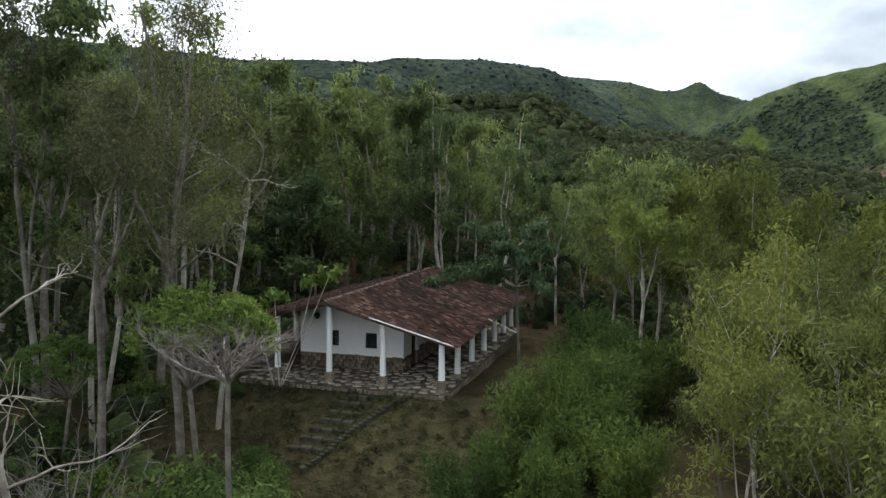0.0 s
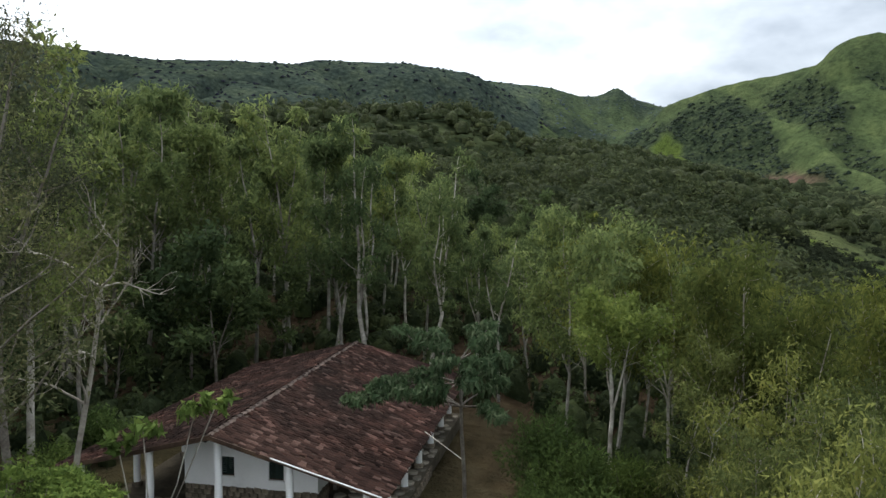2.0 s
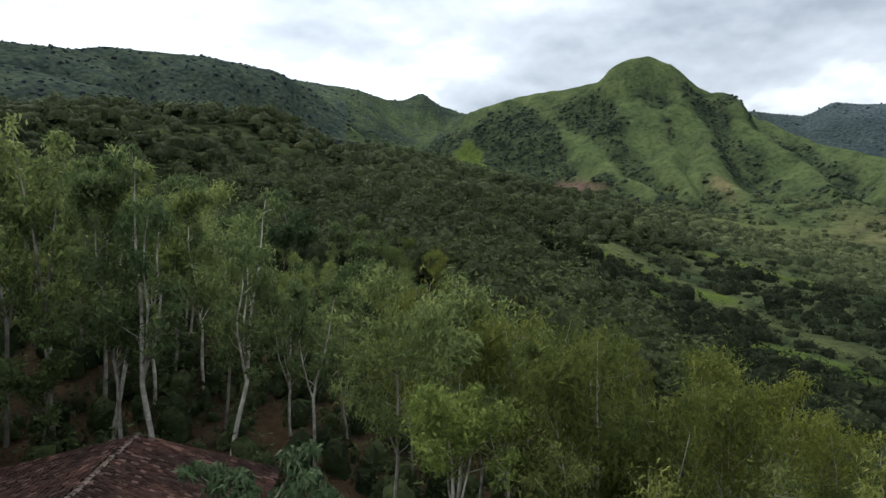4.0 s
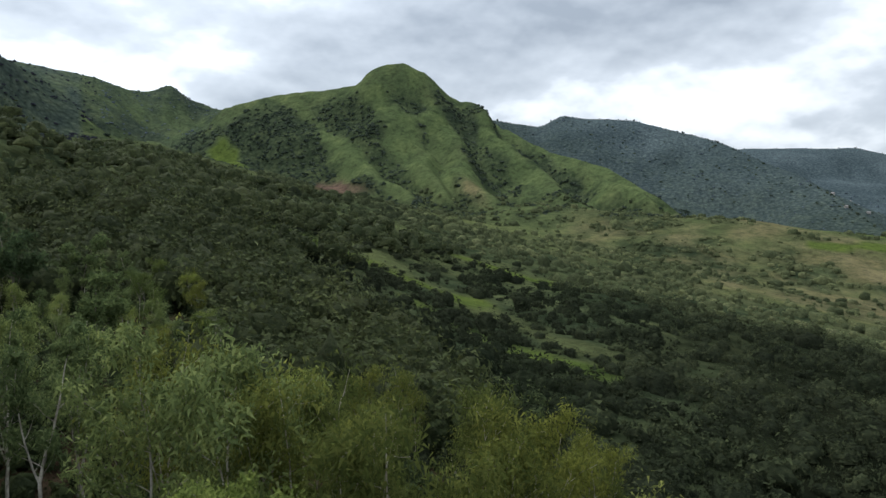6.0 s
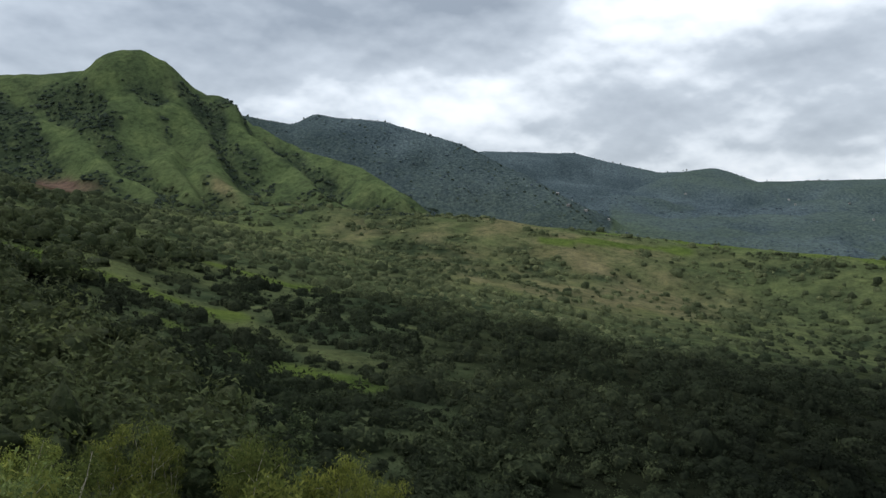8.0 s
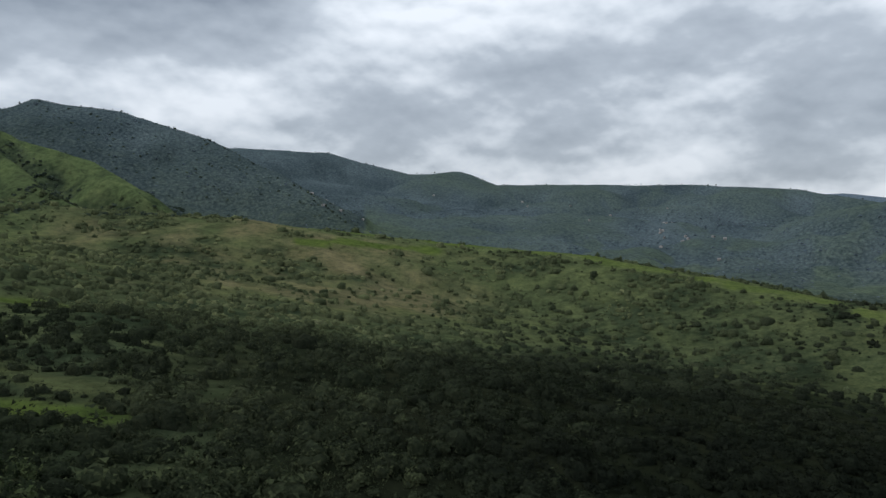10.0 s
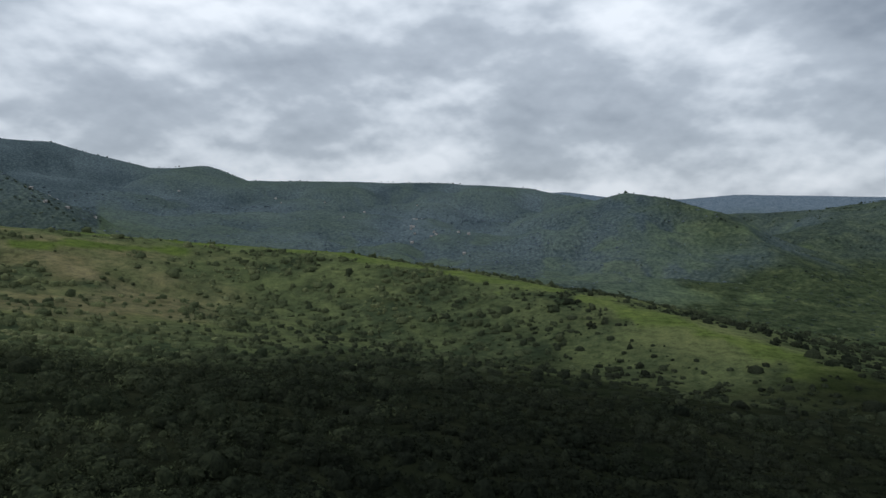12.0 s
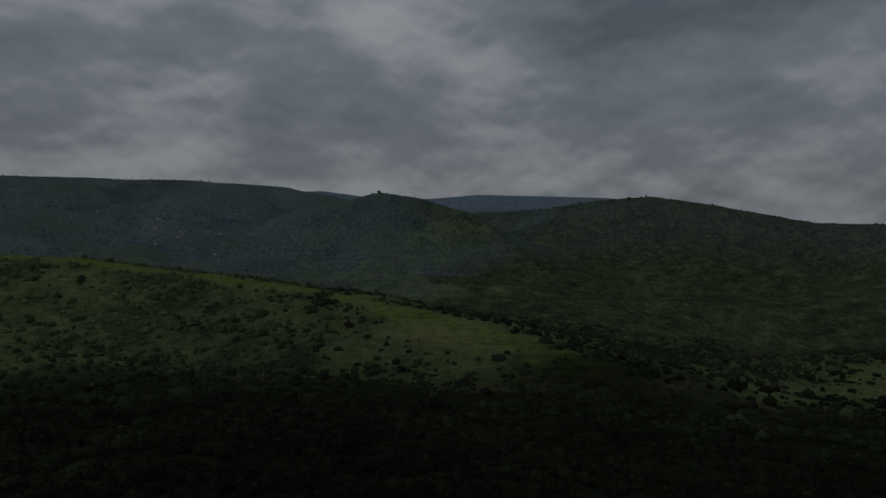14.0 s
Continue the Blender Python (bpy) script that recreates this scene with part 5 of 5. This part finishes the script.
    for k in range(9):
        a = 2.85 + (k - 2.5) * 0.62 + r2.normal(0, 0.15)
        far = 3.9 if k in (2, 3) else r2.uniform(1.2, 2.2)
        lb, lr = limb(r2, base[-1] - [0, 0, 0.05 * (k % 3)], (math.cos(a), math.sin(a), 0.10 if far > 3 else 0.75), far, 0.05, 0.014, 8, 0.10, 0.045)
        tubes.append(tube(lb, lr, 5))
        for q in range(16):
            tw, tr = limb(r2, lb[r2.randint(2, 9)], (math.cos(a) + r2.normal(0, 0.7), math.sin(a) + r2.normal(0, 0.7), r2.uniform(0.1, 0.9)), r2.uniform(0.5, 1.2), 0.014, 0.006, 4, 0.22, 0.03)
            tubes.append(tube(tw, tr, 3))
            for w in range(2):
                t2, r3 = limb(r2, tw[2], tw[-1] - tw[1] + r2.normal(0, 0.35, 3), 0.5, 0.008, 0.004, 3, 0.2, 0.03)
                tubes.append(tube(t2, r3, 3))
    v, f = join_tubes(tubes)
    part("branchwork", mesh_from("branchwork", v, f, TWIG, True), bare)
    bare.location = (0.08, -17.8, g)
    # second leafless shrub tree low on the west side
    shrub = tagged(new("bare_shrub"), "leafless grey shrub with many crooked twigs", "shrub")
    tubes = []
    for k in range(11):
        a = r2.uniform(0, 6.28)
        lb, lr = limb(r2, (0, 0, -0.3), (math.cos(a) * 0.8, math.sin(a) * 0.8, 0.8), r2.uniform(2.5, 4.5), 0.045, 0.01, 8, 0.16, 0.03)
        tubes.append(tube(lb, lr, 5))
        for q in range(12):
            tw, tr = limb(r2, lb[r2.randint(2, 9)], r2.normal(0, 1, 3) + [0, 0, 0.5], r2.uniform(0.5, 1.4), 0.016, 0.005, 4, 0.2, 0.03)
            tubes.append(tube(tw, tr, 3))
    v, f = join_tubes(tubes)
    part("branchwork", mesh_from("branchwork", v, f, TWIG, True), shrub)
    for i, (x, y, s) in enumerate(((-6.5, -15.0, 1.2), (-3.4, -13.6, 0.75), (-9.5, -14.0, 1.2))):
        stand(shrub, x, y, s, 20) if i == 0 else plant(shrub, x, y, s, 120 * i)
    # tall half-dead tree with level crooked boughs
    dead = tagged(new("dead_tree"), "tall half-dead grey tree with level crooked boughs", "tree")
    tubes = []
    st, sr = limb(r2, (0, 0, -0.5), (0.03, 0.0, 1), 12.5, 0.15, 0.07, 9, 0.03, 0.01)
    tubes.append(tube(st, sr, 8))
    for k in range(9):
        a = 6.28 * k / 9 + r2.normal(0, 0.3)
        lb, lr = limb(r2, st[-1 - k % 4], (math.cos(a), math.sin(a), 0.5), r2.uniform(2.4, 4.2), 0.05, 0.012, 9, 0.22, -0.01)
        tubes.append(tube(lb, lr, 5))
        for q in range(7):
            tw, tr = limb(r2, lb[r2.randint(3, 10)], lb[-1] - lb[3] + r2.normal(0, 1.3, 3), r2.uniform(0.6, 1.6), 0.02, 0.006, 5, 0.2, 0.02)
            tubes.append(tube(tw, tr, 3))
    v, f = join_tubes(tubes)
    part("branchwork", mesh_from("branchwork", v, f, BARK_MID, True), dead)
    for i, (x, y, s) in enumerate(((-9.8, -4.6, 1.0), (-15.5, -6.5, 1.0), (-3.0, -20.5, 0.85))):
        stand(dead, x, y, s, 60) if i == 0 else plant(dead, x, y, s, 130 * i)
    # big grey-trunked trees on the west edge
    big = [tree_kind(90 + i, 21, 0.42, 4.2, 0.2, LEAF_OLD, BARK_GREY, 13000, 0.125, 2.0, 20, 3, 0.03, 0.5, 0.7, 1.0, (0.4, 0.5)) for i in range(2)]
    for i, (x, y, s) in enumerate(((-9.4, -7.6, 1.0), (-12.7, -8.8, 0.92), (-14.5, -3.0, 1.1), (-19.5, -5.5, 1.1), (-17.5, 1.5, 1.0))):
        t = make_tree("large_tree", big[i % 2], "large old tree with thick grey trunk and open crown", "tree", "large trees west of the lawn")
        stand(t, x, y, s, 77 * i)
    # young big-leaved tree at the porch, crossing stems
    young = tagged(new("young_tree"), "young tree with thin crossing stems and big bright leaves", "tree")
    tubes, tips = [], []
    for ex, ey, ez in ((-5.6, -1.06, 5.5), (-6.8, -0.6, 5.0), (-8.9, -0.9, 4.2), (-9.9, -1.1, 3.6)):
        p0 = np.array([-8.6 + 0.1 * r2.normal(), -0.9, FLOOR - 0.5])
        e = np.array([ex, ey, ez])
        mid = (p0 + e) / 2 + r2.normal(0, 0.08, 3)
        tubes.append(tube(np.array([p0, (p0 + mid) / 2, mid, (mid + e) / 2, e]), [0.035, 0.03, 0.028, 0.024, 0.02], 6))
        for q in range(7):
            a = r2.uniform(0, 6.28)
            tips.append(e + [0.45 * math.cos(a), 0.45 * math.sin(a), r2.uniform(-0.15, 0.3)])
    v, f = join_tubes(tubes)
    part("branchwork", mesh_from("branchwork", v, f, BARK_PALE, True), young)
    v, f = leaf_cards(r2, tips, np.full((len(tips), 3), 0.28), 14, 0.34, 1.5, 0.4)
    part("crown", mesh_from("crown", v, f, LEAF_BRIGHT), young)
    # umbrella tree over the roof's east side
    umb = tagged(new("umbrella_tree"), "slender tree with flat tiers of large drooping leaves over the roof", "tree")
    g = float(ground(3.1, 4.0))
    tubes, tips = [], []
    st, sr = limb(r2, (0, 0, -0.5), (0.0, -0.12, 1), 8.2, 0.10, 0.06, 8, 0.03, 0.0)
    tubes.append(tube(st, sr, 8))
    for k in range(15):
        a = 6.28 * k / 15 + r2.normal(0, 0.25)
        lb, lr = limb(r2, st[-1 - k % 3], (math.cos(a) - 0.3, math.sin(a) - 0.25, r2.uniform(0.0, 0.6)), r2.uniform(1.5, 2.7), 0.045, 0.015, 6, 0.12, 0.02)
        tubes.append(tube(lb, lr, 5))
        tips += [lb[-1], lb[-3], lb[-2] + r2.normal(0, 0.3, 3)]
    # a low bough that hangs over the roof
    for k in range(4):
        e = np.array([-3.5 + r2.normal(0, 0.7), -1.2 + r2.normal(0, 0.6), 4.95 - g + 0.2 * k])
        s0 = st[-3]
        way = [s0 + (e - s0) * q + [0, 0, 0.5 * math.sin(3.14 * q)] for q in (0.0, 0.25, 0.5, 0.75, 1.0)]
        tubes.append(tube(np.array(way), [0.04, 0.035, 0.028, 0.02, 0.012], 5))
        tips += [e, e + r2.normal(0, 0.4, 3) * [1, 1, 0.3], way[3]]
    v, f = join_tubes(tubes)
    part("trunk", mesh_from("trunk", v, f, BARK_GREY, True), umb)
    v, f = leaf_cards(r2, tips, np.full((len(tips), 3), [0.5, 0.5, 0.25]), 130, 0.29, 2.6, 1.2)
    part("crown", mesh_from("crown", v, f, LEAF_UMB), umb)
    umb.location = (3.1, 4.0, g)
    # forked pale tree beyond the thicket
    kind = tree_kind(95, 10.8, 0.66, 2.7, 0.125, LEAF_LIME, BARK_PALE, 6500, 0.2, 2.0, 16, 4, 0.04, 0.4, 0.9, 0.9, (0.5, 0.56))
    fork = make_tree("forked_tree", kind, "pale forked tree with a rounded yellow-green crown")
    stand(fork, 9.3, 7.4, (9.3 - float(ground(9.3, 7.4))) / float(np.percentile(np.array([v.co.z for v in kind[1].vertices]), 99)), 30)
    # fallen white pipe leaning from the eave
    pole = tagged(new("leaning_pole"), "thin pale pole laid from the eave to a tree trunk", "pole")
    part("shaft", rod("shaft", (0.72, 6.66, 2.45), (2.95, 4.05, 2.2), 0.022, 0.02, BARK_PALE, 8), pole)


garden()


def clump_field(name, pts, sizes, mat, cards, leaf, seed, label, flat=0.75, aspect=1.3, dome=None, core=0.42, tone=None, inner=1.0):
    """Many crowns as one mass: each a lumpy rounded heap (dome: its rings and sides) with leaf blades standing out of it."""
    rs = np.random.RandomState(seed)
    n = len(pts)
    tone = rs.rand(n) if tone is None else tone
    ph = rs.uniform(0, 6.28, (n, 1, 3))

    def lumps(d):
        return 1 + 0.26 * np.sin(d[..., :1] * 3.5 + ph[..., :1]) * np.cos(d[..., 1:2] * 3 + ph[..., 1:2]) + 0.17 * np.sin(d[..., 1:2] * 8 + d[..., 2:] * 6 + ph[..., 2:])

    V, F, T, o = [], [], [], 0
    if dome:
        rings, sides = dome
        dirs = [(0.0, 0.0, 1.0)]
        for i in range(1, rings + 1):
            th = 1.85 * i / rings
            dirs += [(math.sin(th) * math.cos(6.2832 * (k + 0.5 * (i % 2)) / sides), math.sin(th) * math.sin(6.2832 * (k + 0.5 * (i % 2)) / sides), math.cos(th)) for k in range(sides)]
        dirs = np.array(dirs)[None]
        m = dirs.shape[1]
        d = dirs * (1 + rs.normal(0, 0.07, (n, m, 1)))
        stretch = rs.uniform(0.68, 1.4, (n, 1, 3)) * [[[core, core, flat * 2 * core]]]
        v = pts[:, None] + d * sizes[:, None, None] * lumps(d) * stretch
        f = []
        for k in range(sides):
            f.append((0, 1 + k, 1 + (k + 1) % sides))
        for i in range(rings - 1):
            a, b = 1 + i * sides, 1 + (i + 1) * sides
            for k in range(sides):
                q = (k + 1) % sides
                f += [(a + k, b + k, b + q), (a + k, b + q, a + q)]
        f = np.array(f)[None] + (np.arange(n) * m)[:, None, None]
        V.append(v.reshape(-1, 3))
        F.append(f.reshape(-1, 3))
        # inner lowers the tone of the heap: shade inside the crown, painted in
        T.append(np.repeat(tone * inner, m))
        o = n * m
    if cards:
        d = rs.normal(0, 1, (n, cards, 3))
        d /= np.linalg.norm(d, axis=2)[..., None]
        d[..., 2] = np.where(d[..., 2] < -0.2, -d[..., 2], d[..., 2])
        s = sizes[:, None, None]
        p = pts[:, None] + d * s * lumps(d) * [[[0.5, 0.5, flat]]] * (0.72 + 0.75 * rs.rand(n, cards, 1) ** 2)
        t = np.cross(d, rs.normal(0, 1, d.shape))
        t = t / np.linalg.norm(t, axis=2)[..., None] + d * rs.uniform(-0.3, 0.5, (n, cards, 1))
        w = np.cross(t, d + rs.normal(0, 0.28, d.shape))
        w /= np.linalg.norm(w, axis=2)[..., None] + 1e-9
        L = leaf * s * rs.uniform(0.6, 1.4, (n, cards, 1))
        v = np.stack([p - t * L * 0.5 + w * L / aspect * 0.5, p + t * L * 0.6, p - t * L * 0.5 - w * L / aspect * 0.5], 2).reshape(-1, 3)
        V.append(v)
        F.append(o + np.arange(len(v)).reshape(-1, 3))
        T.append(np.repeat(tone, cards * 3))
    me = mesh_from(name, np.concatenate(V), np.concatenate(F), mat, bool(dome))
    me.attributes.new("tone", "FLOAT", "POINT").data.foreach_set("value", np.concatenate(T).astype(np.float32))
    return tagged(new(name, me), label, "vegetation", kind="stuff")


def scatter(seed, n, az0, az1, r0, r1, power=0):
    rs = np.random.RandomState(seed)
    az = np.radians(rs.uniform(az0, az1, n))
    r = np.exp(rs.uniform(math.log(r0), math.log(r1), n)) if power == 0 else np.sqrt(rs.uniform(r0 ** 2, r1 ** 2, n))
    return HUB[0] + r * np.sin(az), HUB[1] + r * np.cos(az), r, np.degrees(az), rs


def far_vegetation():
    # undergrowth below the near trees
    x, y, r, az, rs = scatter(8, 2700, -72, 29, 22, 100, 1)
    keep = np.array([not open_ground(a, b) for a, b in zip(x, y)]) & ~((az > 18) & (r < 26))
    x, y = x[keep], y[keep]
    s = rs.uniform(1.0, 3.0, len(x))
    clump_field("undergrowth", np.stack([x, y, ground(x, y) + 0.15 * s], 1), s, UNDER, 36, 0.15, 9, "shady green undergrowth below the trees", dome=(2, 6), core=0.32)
    # wooded hill behind the house
    for seed, n, r0, r1, cards, leaf in ((1, 3900, 64, 200, 68, 0.095), (31, 4600, 195, 480, 16, 0.14)):
        x, y, r, az, rs = scatter(seed, n, -66, 24, r0, r1)
        keep = (cover(x, y) > 0.45) & (az < 13 + 9 * fbm(x / 55, y / 55, 3) + rs.normal(0, 2.5, len(x))) & ((r > 90) | ((az > 2) & (r > 61)))
        x, y, r = x[keep], y[keep], r[keep]
        s = 2.4 + 5.8 * rs.rand(len(x)) ** 1.6
        z = ground(x, y) + s * 0.3 + np.where(r < 140, 0.0, rs.uniform(0, 2.5, len(x)))
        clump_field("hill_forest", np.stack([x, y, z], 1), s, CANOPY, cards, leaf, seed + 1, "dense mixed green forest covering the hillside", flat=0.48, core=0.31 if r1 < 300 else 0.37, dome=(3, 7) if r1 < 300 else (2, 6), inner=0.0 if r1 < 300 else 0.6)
    # valley scrub: larger crowns near by, many small ones farther off
    for seed, n, r0, r1, cards, leaf in ((3, 4200, 30, 112, 84, 0.095), (53, 6600, 108, 300, 48, 0.11), (23, 27000, 280, 1180, 2, 0.26)):
        x, y, r, az, rs = scatter(seed, n, 8, 134, r0, r1, 0 if r1 < 400 else 1)
        c = cover(x, y)
        keep = (c + rs.uniform(-0.3, 0.3, len(x)) > 0.5) & ~((az < 29) & (r < 60)) & ((az < 36) | (r > 72)) & ((r < 1000) | (az > 20)) & ((earth(x, y) < 0.3) | (r < 130))
        x, y, r, az = x[keep], y[keep], r[keep], az[keep]
        s = (1.2 + 4.6 * rs.rand(len(x)) ** 2.2) * np.clip(0.7 + r / 1300, 0.7, 1.4) * (1 + 0.6 * (rs.rand(len(x)) < 0.10)) * 1.25
        z = ground(x, y) + s * 0.06
        # gully shade put into the tone, drier and paler scrub towards the pastures
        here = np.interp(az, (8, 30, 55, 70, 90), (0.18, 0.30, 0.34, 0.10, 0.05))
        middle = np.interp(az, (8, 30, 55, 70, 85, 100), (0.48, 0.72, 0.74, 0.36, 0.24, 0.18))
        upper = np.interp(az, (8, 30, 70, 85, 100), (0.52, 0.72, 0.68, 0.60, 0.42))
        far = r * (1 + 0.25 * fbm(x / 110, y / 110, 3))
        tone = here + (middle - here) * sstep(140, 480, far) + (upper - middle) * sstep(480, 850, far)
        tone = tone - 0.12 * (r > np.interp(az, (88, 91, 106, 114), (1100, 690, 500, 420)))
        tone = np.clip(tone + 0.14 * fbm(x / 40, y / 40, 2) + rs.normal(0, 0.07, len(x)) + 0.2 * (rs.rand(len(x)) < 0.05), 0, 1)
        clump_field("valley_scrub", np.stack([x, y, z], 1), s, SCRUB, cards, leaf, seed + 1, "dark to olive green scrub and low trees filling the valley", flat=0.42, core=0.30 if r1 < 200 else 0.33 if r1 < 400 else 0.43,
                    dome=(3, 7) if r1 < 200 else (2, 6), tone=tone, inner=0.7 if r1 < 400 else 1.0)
    # rough grass on the lawn
    x, y, r, az, rs = scatter(41, 5200, -60, 12, 6, 34, 1)
    keep = np.array([open_ground(a, b) and not (-13.4 < a < 5.5 and -0.8 < b < 18) for a, b in zip(x, y)])
    x, y = x[keep], y[keep]
    s = rs.uniform(0.18, 0.5, len(x))
    clump_field("lawn_grass", np.stack([x, y, ground(x, y)], 1), s, LAWN, 14, 0.55, 42, "rough olive lawn grass tufts", 0.5, 5.0)
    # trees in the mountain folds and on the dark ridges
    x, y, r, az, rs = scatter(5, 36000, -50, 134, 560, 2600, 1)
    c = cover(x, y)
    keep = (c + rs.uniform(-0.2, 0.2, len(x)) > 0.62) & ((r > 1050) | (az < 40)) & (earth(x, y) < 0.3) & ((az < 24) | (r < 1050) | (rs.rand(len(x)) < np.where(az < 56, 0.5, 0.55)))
    x, y, r = x[keep], y[keep], r[keep]
    s = rs.uniform(4, 10, len(x))
    z = ground(x, y) - s * 0.1
    P, near = np.stack([x, y, z], 1), az[keep] < -3
    # lone trees along the skylines
    spots = []
    for k, gap in (("pine_ridge", 9), ("blue_ridge", 13), ("far_hill", 10), ("right_hill", 12), ("wooded_ridge", 14)):
        line = RANGES[k][0]
        for a, b in zip(line[:-1], line[1:]):
            for q in np.arange(0, 1, gap / math.hypot(b[0] - a[0], b[1] - a[1])):
                if fbm(np.array(a[0] + q * 400) / 60, np.array(a[1]) / 60, 2) + 0.5 * rs.rand() > 0.36:
                    spots.append((a + q * (b - a))[:2] + rs.normal(0, 5, 2))
    sx, sy = np.array(spots).T
    ss = 2 + 6.5 * rs.rand(len(sx)) ** 2
    clump_field("crest_trees", np.stack([sx, sy, ground(sx, sy) + 0.1 * ss], 1), ss, FOLD, 3, 0.4, 26, "small dark trees along the crests of the hills", 0.6, dome=(3, 6))
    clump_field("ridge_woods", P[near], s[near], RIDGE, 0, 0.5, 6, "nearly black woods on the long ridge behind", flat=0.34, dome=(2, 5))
    fold = ~near & (az[keep] < 40) & (r < 1750)
    fx, fy, fr, fa, rf = scatter(15, 15000, 2, 42, 980, 1760, 1)
    ok = (cover(fx, fy) + rf.uniform(-0.2, 0.2, len(fx)) > 0.6) & (earth(fx, fy) < 0.3)
    fx, fy = fx[ok], fy[ok]
    fs = rf.uniform(4, 11, len(fx))
    clump_field("fold_woods", np.stack([fx, fy, ground(fx, fy) - 0.1 * fs], 1), fs, FOLD, 1, 0.4, 16, "dark green woods in the folds of the grassy mountain", flat=0.34, dome=(2, 6))
    rest = ~(near | fold)
    az = az[keep]
    # right-hand hills get darker woods too, cloud shade put into their colour
    green = rest & ((az > 99 + rs.normal(0, 3, len(az))) | ((az > 24) & (az < 57) & (r < 2350) & (rs.rand(len(az)) < 0.55)))
    rest = rest & ~green
    clump_field("mountain_woods", P[green], s[green], FOLD, 0, 0.5, 7, "dark green pine and broadleaf woods on the farther slopes", flat=0.34, dome=(2, 5))
    clump_field("mountain_woods", P[rest], s[rest], HAZE_WOODS, 0, 0.5, 6, "distant woods in the folds of the mountains, haze painted in as blue-green", flat=0.34, dome=(2, 5))


far_vegetation()


# ---- hamlet on the far slope ----
def far_house_mesh(w, d, h, seed):
    rs = np.random.RandomState(seed)
    bm = bmesh.new()
    add_box(bm, -w / 2, w / 2, -d / 2, d / 2, -2.0, h)
    return bm_mesh("wall", bm, PALE)


def far_roof_mesh(w, d, h):
    bm = bmesh.new()
    o = 0.5
    v = [bm.verts.new(c) for c in ((-w / 2 - o, -d / 2 - o, h), (w / 2 + o, -d / 2 - o, h), (w / 2 + o, d / 2 + o, h), (-w / 2 - o, d / 2 + o, h), (-w / 2 - o, 0, h + d * 0.3), (w / 2 + o, 0, h + d * 0.3))]
    for f in ((0, 1, 5, 4), (2, 3, 4, 5), (1, 2, 5), (3, 0, 4), (3, 2, 1, 0)):
        bm.faces.new([v[i] for i in f])
    return bm_mesh("roof", bm, TIN)


PALE = two_scale("faded_paint", (0.16, 0.155, 0.145), (0.25, 0.24, 0.22), (0.36, 0.345, 0.325), 0.2, 2, 0.9, 0.1)
TIN = two_scale("zinc_roof", (0.12, 0.10, 0.093), (0.19, 0.17, 0.16), (0.28, 0.265, 0.255), 0.2, 1.5, 0.5, 0.1)


def hamlet():
    rs = np.random.RandomState(64)
    proto = []
    for i in range(3):
        w, d, h = rs.uniform(6, 10), rs.uniform(4.5, 6), rs.uniform(2.4, 3.2)
        hs = tagged(new("village_house"), "small white village house with grey metal roof on the far slope", "house", "village houses on the far slope")
        part("wall", far_house_mesh(w, d, h, i), hs)
        part("roof", far_roof_mesh(w, d, h), hs)
        proto.append(hs)
    for i in range(34):
        az, r = ((rs.normal(81.5, 1.6), rs.normal(2050, 150)) if i < 14 else (rs.normal(70, 3), rs.normal(2700, 90)) if i < 20 else (rs.normal(54, 1.2), rs.normal(1900, 90)) if i < 28 else (rs.normal(77, 2), rs.normal(2450, 80)))
        x, y = HUB[0] + r * math.sin(radians(az)), HUB[1] + r * math.cos(radians(az))
        m = pose(x, y, float(ground(x, y)) + 1.0, 0, 0, rs.uniform(0, 180))
        if i < 3:
            proto[i].matrix_world = m
        else:
            copy_thing(proto[i % 3], m)


hamlet()
